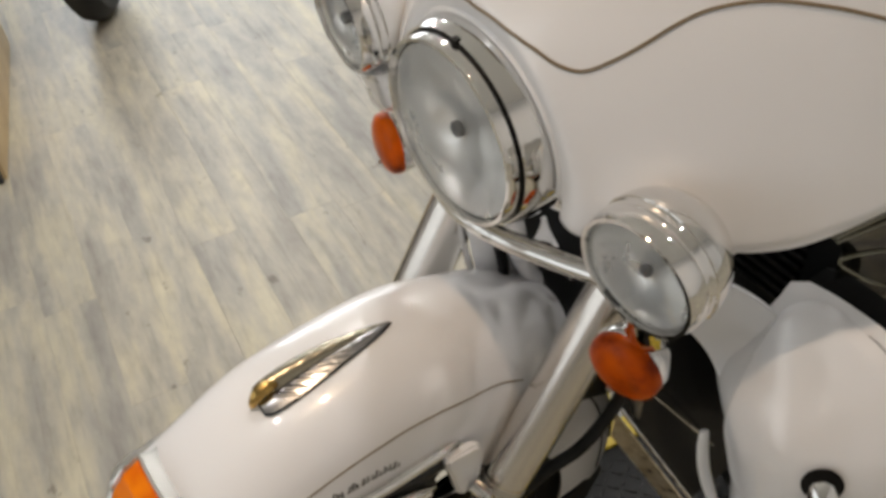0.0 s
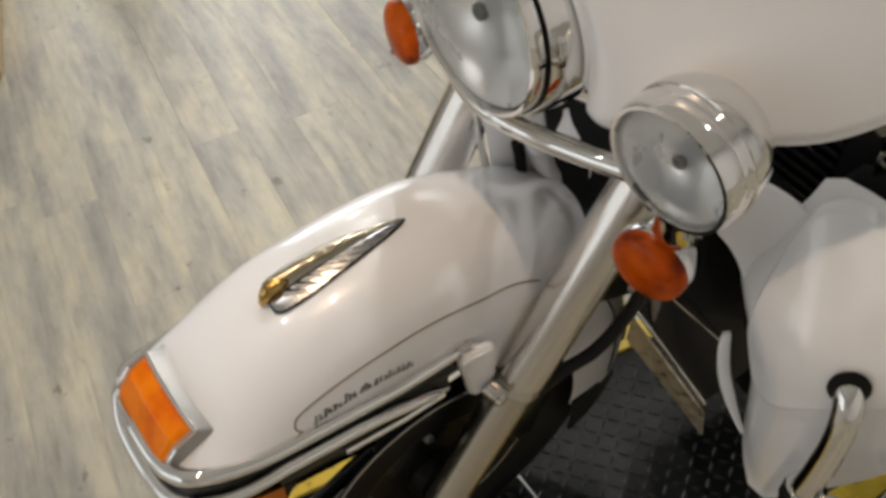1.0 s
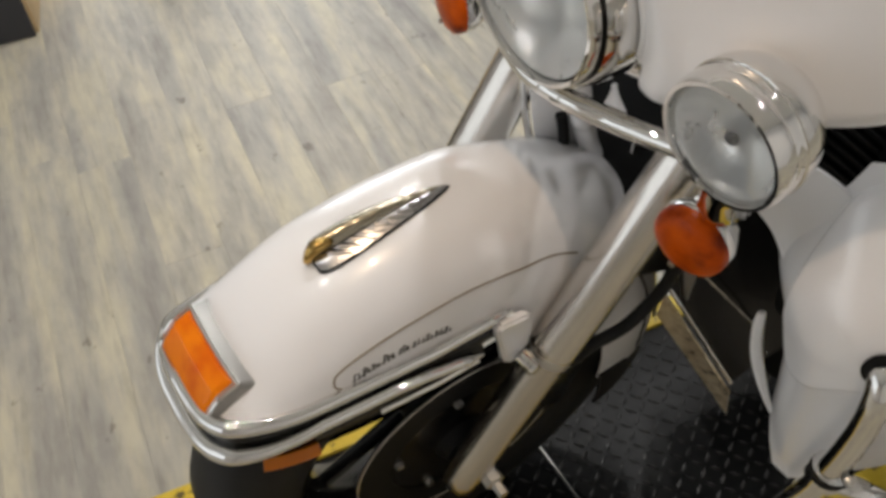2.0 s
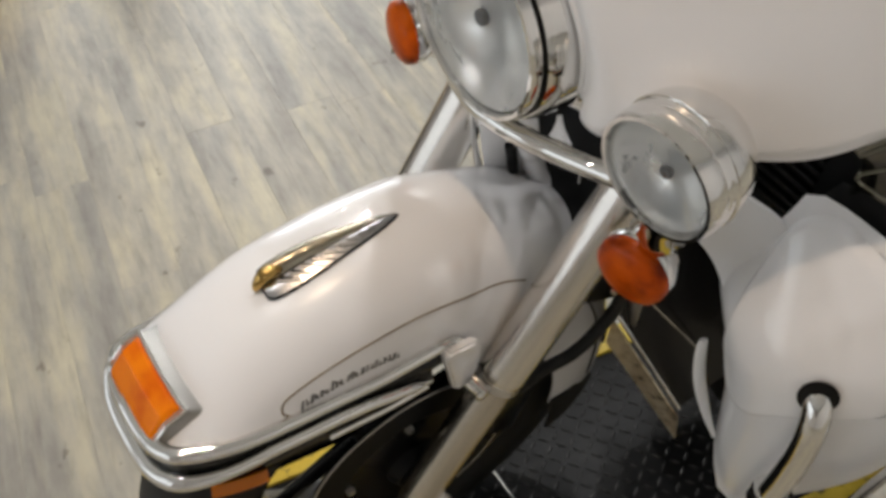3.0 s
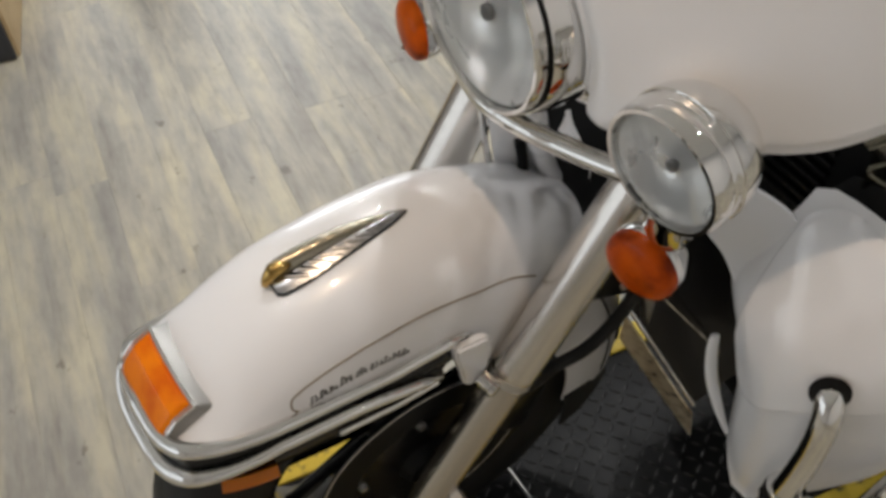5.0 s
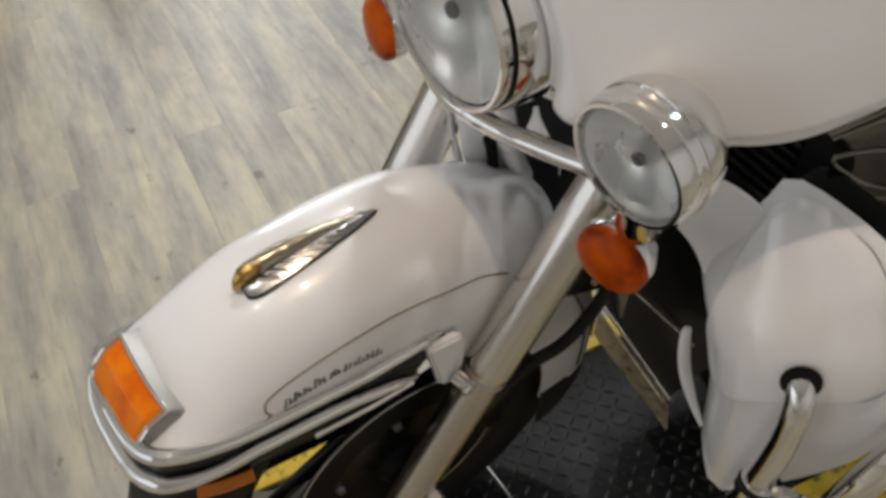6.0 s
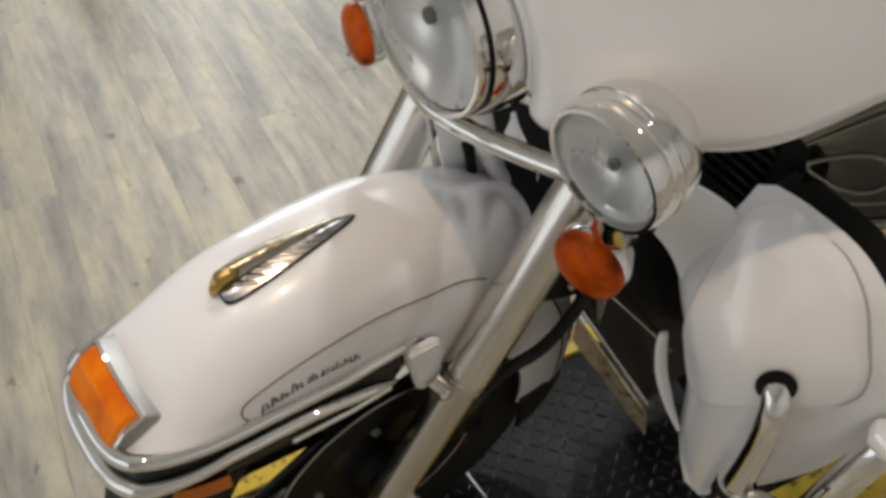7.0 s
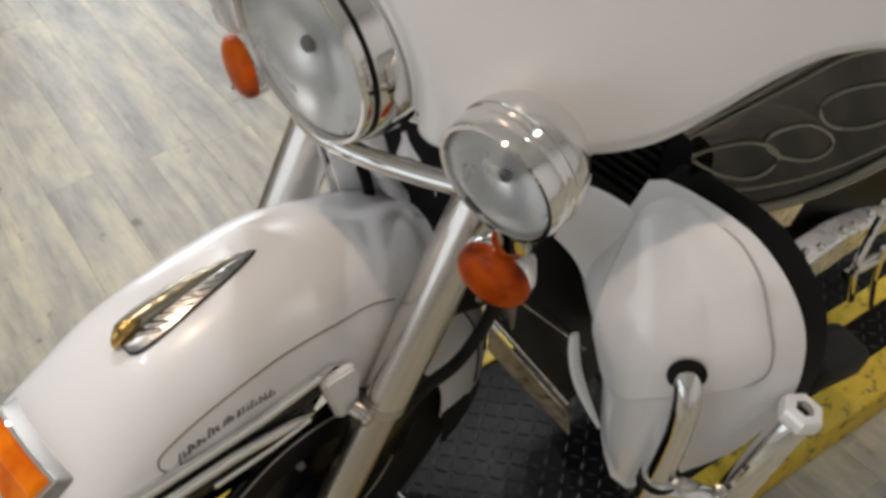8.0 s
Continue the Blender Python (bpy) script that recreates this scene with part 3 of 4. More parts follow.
part("lens", lathe([(0.087, 0.002), (0.087, 0.005), (0.075, 0.0095), (0.06, 0.0130), (0.03, 0.0175), (0.0, 0.019), (0.0, 0.015), (0.03, 0.0135), (0.06, 0.009), (0.075, 0.0055), (0.087, 0.002)], HM, 56, caps=False), GLASS, head).visible_shadow = False

# passing lamps and turn signals
for s in (-1, 1):
    lamp = holder("passing_lamp", bike, "chrome passing lamp with a clear lens")
    PM = Matrix.Translation((0.107, 0.212 * s, 0.8915)) @ pose(0, 0, 0, 0, -4, -5 * s) @ FACING @ Matrix.Scale(0.95, 4)
    part("trim_ring", lathe([(0.0525, 0.002), (0.0540, 0.008), (0.0575, 0.008), (0.0597, 0.001), (0.060, -0.008), (0.0585, -0.012), (0.0545, -0.010), (0.0525, 0.002)], PM, 56, caps=False), CHROME, lamp)
    part("housing", lathe([(0.0570, -0.008), (0.0588, -0.011), (0.0594, -0.016), (0.0584, -0.019), (0.0592, -0.0215)] + [(0.0606 * math.cos(k), -0.022 - 0.057 * math.sin(k)) for k in [math.pi / 2 * i / 14 for i in range(14)]] + [(0.0, -0.079)], PM, 56, caps=False), CHROME, lamp, "rounded chrome housing")
    part("reflector", lathe([(0.0528, 0.001)] + [(0.050 * (1 - i / 12), -0.006 - 0.034 * (1 - (1 - i / 12) ** 2)) for i in range(13)], PM, 48, caps=False), REFLECT, lamp)
    part("inner_ring", lathe([(0.0526, 0.000), (0.0515, 0.0015), (0.0470, -0.004), (0.0466, -0.008), (0.0526, 0.000)], PM, 56, caps=False), CHROME, lamp)
    part("gasket", lathe([(0.0530, 0.0045), (0.0538, 0.0062), (0.0545, 0.0066), (0.0536, 0.0035)], PM, 56, caps=False), DULL, lamp, "thin black rubber seal")
    part("bulb_shield", lathe([(0.0, -0.031), (0.0038, -0.0315), (0.0050, -0.033), (0.0050, -0.041)], PM, 16), SHIELD, lamp, "grey bulb shield")
    part("lens", lathe([(0.0525, 0.0), (0.0525, 0.003), (0.045, 0.007), (0.03, 0.010), (0.0, 0.012), (0.0, 0.009), (0.03, 0.007), (0.045, 0.004), (0.0525, 0.0)], PM, 48, caps=False), GLASS, lamp).visible_shadow = False
    part("mount", lathe([(0.020, 0.0), (0.024, 0.012), (0.024, 0.035), (0.030, 0.06)], along((0.150, 0.200 * s, 0.775), (0.138, 0.206 * s, 0.85)), 28), CHROME if s < 0 else POLISH, lamp)
    sig = holder("turn_signal", bike, "round amber turn signal with a chrome housing")
    SM = Matrix.Translation((0.135, 0.191 * s, 0.727)) @ pose(0, 0, 0, 0, 0, -12 * s) @ FACING @ Matrix.Scale(0.96, 4)
    part("lens", lathe([(0.0365, -0.006), (0.037, 0.000), (0.0355, 0.006), (0.029, 0.011), (0.017, 0.0145), (0.0, 0.0155)], SM, 44, 1.04), AMBER, sig, "amber plastic lens")
    part("screw", lathe([(0.0, 0.012), (0.0035, 0.0115), (0.0035, 0.004)], SM @ pose(-0.030, 0.006, 0.002), 10), ALU, sig)
    part("housing", lathe([(0.0375, -0.004), (0.038, -0.012), (0.031, -0.030), (0.016, -0.042), (0.0, -0.045)], SM, 40, 1.04), CHROME, sig)
    part("stem", sweep([Vector((0.165, 0.191 * s, 0.745)), Vector((0.162, 0.196 * s, 0.775)), Vector((0.15, 0.202 * s, 0.81))], 0.014, 16), POLISH, sig, "pale polished stem")
part("lamp_bar", sweep(spline([(0.150, -0.20, 0.825), (0.140, -0.15, 0.808), (0.118, -0.09, 0.800), (0.100, -0.045, 0.800), (0.094, 0, 0.797), (0.100, 0.045, 0.800), (0.118, 0.09, 0.800), (0.140, 0.15, 0.808), (0.15, 0.20, 0.825)], 8), 0.0105, 16), CHROME, bike, "curved chrome lamp bar")
part("lamp_bar_rear", sweep(spline([(0.165, -0.17, 0.855), (0.160, -0.13, 0.842), (0.158, -0.09, 0.832), (0.160, -0.05, 0.815)], 8), 0.009, 14), CHROME, bike, "chrome lamp bracket")

# shroud between the forks
neck = part("fork_shroud", sheet(lambda u, v: Vector((0.150 + 0.04 * u - 0.03 * v + 0.02 * (u - 0.5) ** 2, 0.047 - 0.026 * u + 0.008 * u * (1 - v), 0.590 + 0.19 * v)), 16, 12, 0.004), PEARL, bike, "white shroud between the forks")
part("slot", sweep(spline([(0.16, 0.024, 0.684), (0.163, 0.021, 0.664), (0.167, 0.022, 0.636), (0.172, 0.029, 0.61)], 6), 0.0062, 10, 1.0), DULL, neck, "black slot")
part("chrome_edge", sweep(spline([(0.122, 0.049, 0.76), (0.132, 0.053, 0.70), (0.140, 0.052, 0.65), (0.148, 0.046, 0.60)], 6), 0.004, 8), CHROME, neck)
ARM = spline([(0.158, 0.01, 0.77), (0.166, 0.001, 0.706), (0.178, 0.008, 0.674), (0.197, 0.016, 0.625), (0.217, 0.014, 0.585), (0.238, 0.007, 0.555), (0.262, -0.0, 0.522), (0.285, -0.01, 0.489)], 8)
part("shroud_arm", sweep(ARM, [0.013] * len(ARM), 14, 0.9), PEARL, neck, "curved white arm")
WEB = [Vector(q) for q in [(0.165, -0.036, 0.775), (0.165, -0.028, 0.74), (0.165, -0.062, 0.755)]]
part("web", sheet(lambda u, v: WEB[0].lerp(WEB[1].lerp(WEB[2], v), max(0.02, u)) + Vector((0.004 * math.sin(math.pi * v), 0, 0)), 6, 6, 0.004), PEARL, neck, "small white web plate")
part("neck_block", block((0.10, 0.19, 0.40), Matrix.Translation((0.305, -0.010, 0.68)) @ pose(0, 0, 0, 0, 28, 0), 0.012), DULL, bike, "black steering neck")
part("neck_plate", block((0.012, 0.004, 0.030), Matrix.Translation((0.222, -0.03, 0.655)), 0.001), CHROME, bike, "small chrome plate")


# fairing, with a round opening for the headlight
HOLE = 0.1005
HEAD_Z = 0.8975


def fair_x(y, z):
    low = 4.0 * (0.9 - z) ** 2 if z < 0.9 else 0.0
    x = 0.118 + 1.8 * y * y + 0.42 * (z - 0.93) + low - 0.05 * math.exp(-(y / 0.14) ** 2 - ((z - 0.97) / 0.14) ** 2)
    k = min(1.0, max(0.0, (0.150 - math.hypot(y, z - HEAD_Z)) / (0.150 - HOLE)))
    return x + max(0.0, 0.121 - 0.07 * (z - HEAD_Z) - x) * k * k * (3 - 2 * k)


def fair_low(y):
    y = abs(y)
    pts = ((0, 0.825), (0.09, 0.838), (0.15, 0.856), (0.20, 0.866), (0.229, 0.869), (0.249, 0.875), (0.271, 0.889), (0.296, 0.924), (0.316, 0.951), (0.339, 0.963), (0.356, 0.962), (0.43, 0.965))
    for (a, za), (c, zc) in zip(pts, pts[1:]):
        if y <= c:
            return za + (zc - za) * (y - a) / (c - a)
    return pts[-1][1]


def fair_point(u, v):
    y = -0.44 + 0.88 * u
    lo = sum(fair_low(y + d) for d in (-0.014, -0.007, 0, 0.007, 0.014)) / 5
    z = lo + (1.26 - 0.6 * y * y - lo) * v
    k = max(0.0, 1 - v / 0.05)
    return Vector((fair_x(y, z) + 0.010 * k * k, y, z))


def fairing_shell():
    bm = sheet(fair_point, 176, 100)
    gone = [f for f in bm.faces if math.hypot(f.calc_center_median().y, f.calc_center_median().z - HEAD_Z) < HOLE or (abs(f.calc_center_median().y) < 0.106 and f.calc_center_median().z < 0.876)]
    bmesh.ops.delete(bm, geom=gone, context="FACES")
    for v in bm.verts:
        r = math.hypot(v.co.y, v.co.z - HEAD_Z)
        if v.is_boundary and r < HOLE + 0.012 and v.co.z > 0.8765:
            y, z = v.co.y * HOLE / r, HEAD_Z + (v.co.z - HEAD_Z) * HOLE / r
            v.co = Vector((fair_x(y, z), y, z))
    bmesh.ops.solidify(bm, geom=bm.faces[:], thickness=0.004)
    bmesh.ops.recalc_face_normals(bm, faces=bm.faces)
    return bm


fairing = part("fairing", fairing_shell(), PEARL, bike, "pearl white fork-mounted fairing")
HOLE_EDGE = [(HOLE * math.cos(radians(k)), HEAD_Z + HOLE * math.sin(radians(k))) for k in range(-10, 191, 4)]
part("opening_lip", sweep([Vector((fair_x(y, z) + 0.001, y, z)) for y, z in HOLE_EDGE], 0.0035, 10, 1.0, (1, 0, 0)), PEARL, fairing, "rounded white edge of the headlight opening")
for s in (-1, 1):
    ctrl = ((0.0, 1.015), (0.027, 1.015), (0.060, 1.008), (0.082, 1.001), (0.099, 1.000), (0.111, 1.008), (0.125, 1.023), (0.140, 1.043), (0.154, 1.056), (0.178, 1.066), (0.206, 1.068), (0.241, 1.064), (0.34, 1.044), (0.40, 1.024))
    line = spline([(y * s, z, 0) for y, z in ctrl], 6)
    part("pinstripe", sweep([Vector((fair_x(p.x, p.y) - 0.0003, p.x, p.y)) for p in line], 0.0015, 6), GOLD_LINE, fairing, "thin gold pinstripe")

# leg fairing: a domed shield on the engine guard
LEG_OUT = ((0.249, 0.797), (0.321, 0.785), (0.366, 0.759), (0.404, 0.718), (0.426, 0.672), (0.435, 0.612), (0.419, 0.527), (0.375, 0.440), (0.337, 0.391), (0.298, 0.452), (0.268, 0.555), (0.244, 0.610), (0.222, 0.645), (0.214, 0.680), (0.228, 0.730), (0.236, 0.765))
LEG_C = (0.345, 0.640)


def polar(points, centre, steps=12):
    """An even closed curve round the centre, as (angle, radius) rows."""
    rows = []
    for p in spline([(x, z, 0) for x, z in points], steps, True):
        rows.append((math.atan2(p.y - centre[1], p.x - centre[0]), math.hypot(p.x - centre[0], p.y - centre[1])))
    rows.sort()
    return rows


LEG_POLAR = polar(LEG_OUT, LEG_C)


def reach(rows, a):
    a = (a + math.pi) % (2 * math.pi) - math.pi
    for (a0, r0), (a1, r1) in zip(rows, rows[1:]):
        if a0 <= a <= a1:
            return r0 + (r1 - r0) * (a - a0) / max(1e-9, a1 - a0)
    return rows[0][1]


def leg_surface(u, z, out=0.0):
    """A place on the shield: u metres to the motorcycle's left, z up."""
    a = math.atan2(z - LEG_C[1], u - LEG_C[0])
    rho = min(1.0, math.hypot(u - LEG_C[0], z - LEG_C[1]) / reach(LEG_POLAR, a))
    dome = 0.020 * (1 - rho ** 3.0) + 0.010 * (1 - rho ** 2) - 0.006 * max(0.0, rho - 0.86) ** 2 / 0.02
    tall = 0.060 if z > 0.680 else 0.135
    dome += 0.034 * math.exp(-((u - 0.332) / 0.080) ** 2 - ((z - 0.680) / tall) ** 2) * (1 - rho ** 4)
    x = 0.276 + 0.3226 * (u - 0.35) + 0.215 * (z - 0.643) - dome - out
    return Vector((x, -u, z))


def leg_point(u, v, centre=LEG_C, rows=LEG_POLAR, grow=1.0, out=0.0):
    a = 2 * math.pi * u
    r = reach(rows, a) * v * grow
    return leg_surface(centre[0] + r * math.cos(a), centre[1] + r * math.sin(a), out)



def eased(bm, thick, rounds=16):
    """Smooths a shell fore and aft, keeping its outline, and makes it thick."""
    inner = [v for v in bm.verts if not v.is_boundary]
    for _ in range(rounds):
        bmesh.ops.smooth_vert(bm, verts=inner, factor=0.5, use_axis_x=True, use_axis_y=False, use_axis_z=False)
    bmesh.ops.solidify(bm, geom=bm.faces[:], thickness=thick)
    bmesh.ops.recalc_face_normals(bm, faces=bm.faces)
    return bm


leg = part("leg_fairing", eased(sheet(leg_point, 72, 24), 0.004), PEARL, bike, "pearl white leg fairing")
PANEL = ((0.264, 0.788), (0.250, 0.770), (0.247, 0.735), (0.250, 0.690), (0.262, 0.625), (0.285, 0.584), (0.317, 0.589), (0.348, 0.620), (0.382, 0.641), (0.408, 0.656), (0.406, 0.684), (0.390, 0.714), (0.366, 0.746), (0.337, 0.770), (0.309, 0.781), (0.284, 0.789))
PANEL_C = (0.325, 0.685)
PANEL_POLAR = polar(PANEL, PANEL_C)


def panel_out(v):
    """How far the panel stands off the shield: a rounded step all round its edge."""
    k = min(1.0, (1 - v) / 0.05)
    return 0.0006 + 0.0078 * k * (2 - k)


def panel_point(u, v):
    return leg_point(u, v, PANEL_C, PANEL_POLAR, 1.0, panel_out(v))


part("raised_panel", eased(sheet(panel_point, 96, 48), 0.003, 2), PEARL, leg, "raised white front panel")
# a thin grey strip stands in for the shadow in the panel's edge gap
GROOVE_SHADE = mat("groove_shade_grey", (0.44, 0.44, 0.445), 0.6)
part("groove_shade", sweep([leg_point(-0.075 + 0.34 * i / 40, 1.012, PANEL_C, PANEL_POLAR, 1.0, 0.0012) for i in range(41)], [0.0004 + 0.0012 * math.sin(math.pi * i / 40) for i in range(41)], 8), GROOVE_SHADE, leg, "narrow grey strip standing in for shade beside the raised panel")
HOLE_AT = (0.362, 0.670)
HOLE_MID = leg_surface(*HOLE_AT, 0.0094)
HOLE_WAY = (leg_surface(HOLE_AT[0], HOLE_AT[1] + 0.01) - leg_surface(HOLE_AT[0], HOLE_AT[1] - 0.01)).cross(leg_surface(HOLE_AT[0] + 0.01, HOLE_AT[1]) - leg_surface(HOLE_AT[0] - 0.01, HOLE_AT[1])).normalized()
if HOLE_WAY.x > 0:
    HOLE_WAY.negate()
part("inner_shell", sheet(lambda u, v: leg_surface(LEG_C[0] + reach(LEG_POLAR, 2 * math.pi * u) * math.cos(2 * math.pi * u) * v, LEG_C[1] + reach(LEG_POLAR, 2 * math.pi * u) * math.sin(2 * math.pi * u) * v) + Vector((0.027, -0.005, 0.002)), 56, 14, 0.012), DULL, leg, "black inner shell")
# no hole is cut; a black disc gives its darkness
part("opening_disc", lathe([(0.0, 0.0), (0.0172, 0.0), (0.0182, 0.0012), (0.0172, 0.002)], along(HOLE_MID, HOLE_MID + HOLE_WAY), 28, 1.1), DULL, leg, "black disc standing in for the dark hole round the guard tube")
part("upper_arm", sheet(lambda u, v: Vector((0.236 + 0.003 * u + 0.016 * v + 0.012 * u * v + 0.005 * math.sin(math.pi * min(1, u)) + 0.05 * max(0, u - 0.9), -0.180 - 0.048 * u - 0.018 * u * v - 0.006 * v, 0.694 + 0.070 * v - 0.034 * u * (1 - v) - 0.008 * u * v)), 24, 12, 0.005), PEARL, leg, "white arm towards the frame")
part("inner_lip", sweep(spline([(0.211, -0.242, 0.612), (0.209, -0.247, 0.588), (0.208, -0.258, 0.556), (0.208, -0.278, 0.524), (0.211, -0.298, 0.494)], 6), [0.0025 + 0.0052 * math.sin(math.pi * min(1, 0.12 + 0.88 * i / 24)) for i in range(25)], 10, 0.6), PEARL, leg, "narrow white lip")

part("engine_guard", sweep(spline([(0.31, -0.340, 0.640), (0.236, -0.354, 0.664), (0.212, -0.374, 0.647), (0.207, -0.381, 0.58), (0.20, -0.379, 0.49), (0.190, -0.368, 0.41), (0.205, -0.36, 0.31), (0.28, -0.345, 0.22), (0.42, -0.31, 0.14)], 10), 0.0135, 18), CHROME, bike, "chrome engine guard tube")
HEXEND = mat("polished_hex_metal", (0.90, 0.90, 0.91), 0.34, 0.45)
roughen(HEXEND, 90, 0.28, 0.42)
peg = holder("highway_peg", bike, "chrome highway foot peg with a hexagonal end")
PG = along((0.250, -0.440, 0.478), (0.290, -0.452, 0.632)) @ pose(0, 0, 0.034)
part("barrel", lathe([(0.0, -0.036), (0.014, -0.036), (0.0165, -0.032), (0.0165, 0.118), (0.013, 0.124), (0.0, 0.124)], PG, 28), CHROME, peg)
part("hex_end", lathe([(0.0170, 0.112), (0.0208, 0.116), (0.0218, 0.119), (0.0218, 0.128), (0.0200, 0.132), (0.0100, 0.133), (0.0092, 0.120)], PG @ pose(0, 0, 0, 0, 0, 15), 6, caps=False), HEXEND, peg, "bright hexagonal end", smooth=False)
# black disc for the darkness inside the hexagonal end
part("end_disc", lathe([(0.0, 0.1255), (0.0095, 0.1255)], PG, 16, caps=False), DULL, peg)
part("clamp", lathe([(0.013, -0.012), (0.020, -0.010), (0.020, 0.010), (0.013, 0.012)], along((0.205, -0.380, 0.505), (0.200, -0.379, 0.475)), 24), CHROME, peg)
part("clamp_arm", sweep(spline([(0.205, -0.385, 0.495), (0.215, -0.405, 0.505), (0.232, -0.425, 0.495), (0.250, -0.440, 0.480)], 6), 0.012, 12, 0.7), CHROME, peg)
for q in ((0.205, -0.400, 0.522), (0.240, -0.432, 0.508)):
    part("clamp_bolt", lathe([(0.006, -0.008), (0.006, 0.008), (0.0, 0.010)], along(q, Vector(q) + Vector((-0.3, -0.2, 0.8))), 6), ALU, peg)
part("cable_tie", sweep([Vector((0.205 + 0.02 * math.cos(k), -0.381 + 0.018 * math.sin(k), 0.512)) for k in [2 * math.pi * i / 20 for i in range(20)]], 0.003, 6, closed=True), DULL, bike)

# smoked wind deflector under the fairing's wing
def deflect(u, v):
    u = 0.09 + 0.91 * u
    top = Vector((0.235 + 0.30 * u, -0.250 - 0.13 * u, 0.868 + 0.105 * min(1, u * 1.9)))
    bot = Vector((0.290 + 0.16 * u + 0.06 * u * u, -0.252 - 0.09 * u - 0.02 * u * u, 0.790 - 0.19 * u * (1 - u) - 0.035 * u))
    p = top.lerp(bot, v)
    p.x += 0.020 * math.sin(math.pi * v)
    return p


defl = part("wind_deflector", sheet(deflect, 30, 14, 0.004), SMOKE, bike, "smoked acrylic wind deflector")
RIDGE = mat("olive_acrylic_ridge", (0.17, 0.165, 0.12), 0.08, 0.5, 1.0)
part("lip", sweep([deflect(i / 20, 0.99) + Vector((-0.004, -0.003, 0)) for i in range(21)], 0.006, 10), RIDGE, defl, "thick olive lower lip")
# olive bands and loops stand in for pale reflections on the dark acrylic
part("reflection_ridge", sweep([deflect(i / 20, 0.88) + Vector((-0.002, -0.001, 0)) for i in range(21)], 0.0032, 8), RIDGE, defl)
for edge, fat in ((0.05, 0.005), (0.13, 0.0035), (0.22, 0.0028)):
    part("reflection_ridge", sweep([deflect(i / 20, edge + 0.04 * i / 20) + Vector((-0.004, -0.003, 0)) for i in range(21)], fat, 8), RIDGE, defl)
for (u0, v0, du, dv) in ((0.20, 0.66, 0.17, 0.15), (0.47, 0.66, 0.12, 0.12), (0.70, 0.56, 0.19, 0.13)):
    ring = [deflect(min(1, max(0, u0 + du * math.cos(k) + 0.12 * math.sin(k))), min(0.97, max(0.03, v0 + dv * math.sin(k)))) + Vector((-0.004, -0.003, 0)) for k in [2 * math.pi * i / 28 for i in range(28)]]
    part("reflection_ridge", sweep(ring, 0.0022, 8, closed=True), RIDGE, defl)

STRIP = mat("worn_steel_strip", (0.80, 0.70, 0.52), 0.30, 0.65)
roughen(STRIP, 25, 0.20, 0.46)
tree, nodes, links, b = nodes_of(STRIP)
# dark rust spots; on the strip the gold tone stands in for reflected yellow
links.new(ramp(STRIP, noise_tex(STRIP, 55, 5, 0.65).outputs[0], [(0.34, (0.10, 0.055, 0.03)), (0.44, (0.62, 0.52, 0.36)), (0.62, (0.90, 0.82, 0.66))]), b.inputs[0])

# dark mass of frame and engine behind the front wheel
eng = holder("engine", bike, "black and chrome engine behind the leg fairing")
part("crankcase", block((0.42, 0.24, 0.26), pose(0.82, -0.13, 0.30, 0, 0, STEER), 0.03), DULL, eng)
part("cylinder_block", block((0.40, 0.18, 0.34), pose(0.74, -0.12, 0.58, 0, 0, STEER), 0.03), DULL, eng)
part("fuel_tank", lathe([(0.0, 0.0), (0.06, 0.01), (0.11, 0.08), (0.13, 0.2), (0.12, 0.36), (0.06, 0.5), (0.0, 0.52)], along((0.46, -0.06, 0.83), (0.96, -0.14, 0.80)), 32), BLACK, eng, "gloss black tank flank")
for k in range(7):
    part("horn_rib", block((0.008, 0.085, 0.005), Matrix.Translation((0.327, -0.178, 0.700 + 0.014 * k)), 0.0015), BLACK, eng, "black cooling rib")
part("rib_box", block((0.14, 0.14, 0.24), pose(0.40, -0.20, 0.70), 0.02), DULL, eng)
part("downtube", sweep([Vector((0.36, -0.10, 0.80)), Vector((0.44, -0.13, 0.20))], 0.018, 14), BLACK, eng)
part("downtube", sweep([Vector((0.37, 0.04, 0.80)), Vector((0.45, 0.03, 0.20))], 0.018, 14), BLACK, eng)
part("primary_cover", prism([(0.64, 0.400), (0.700, 0.385), (0.790, 0.352), (0.895, 0.296), (1.02, 0.235), (1.06, 0.150), (0.950, 0.208), (0.830, 0.262), (0.724, 0.301), (0.655, 0.330)], 0.040, pose(0, -0.262, 0, 90, 0, 0), 0.006), POLISH, eng, "polished chrome primary cover")
part("guard_bracket", prism([(0.395, 0.722), (0.455, 0.692), (0.522, 0.648), (0.528, 0.618), (0.512, 0.588), (0.480, 0.622), (0.440, 0.660)], 0.012, pose(0, -0.290, 0, 90, 0, 0), 0.003), STRIP, eng, "worn tan metal bracket")
part("shift_rod", sweep([Vector((0.74, -0.335, 0.33)), Vector((1.02, -0.375, 0.27))], 0.008, 10), CHROME, eng)
part("heel_lever", sweep(spline([(0.733, -0.34, 0.468), (0.71, -0.345, 0.439), (0.702, -0.35, 0.389), (0.781, -0.35, 0.25)], 6), 0.006, 10), CHROME, eng, "chrome shift lever")
part("heel_lever", sweep(spline([(0.81, -0.35, 0.348), (0.846, -0.352, 0.25), (0.931, -0.355, 0.098)], 6), 0.0055, 10), CHROME, eng, "chrome shift lever")
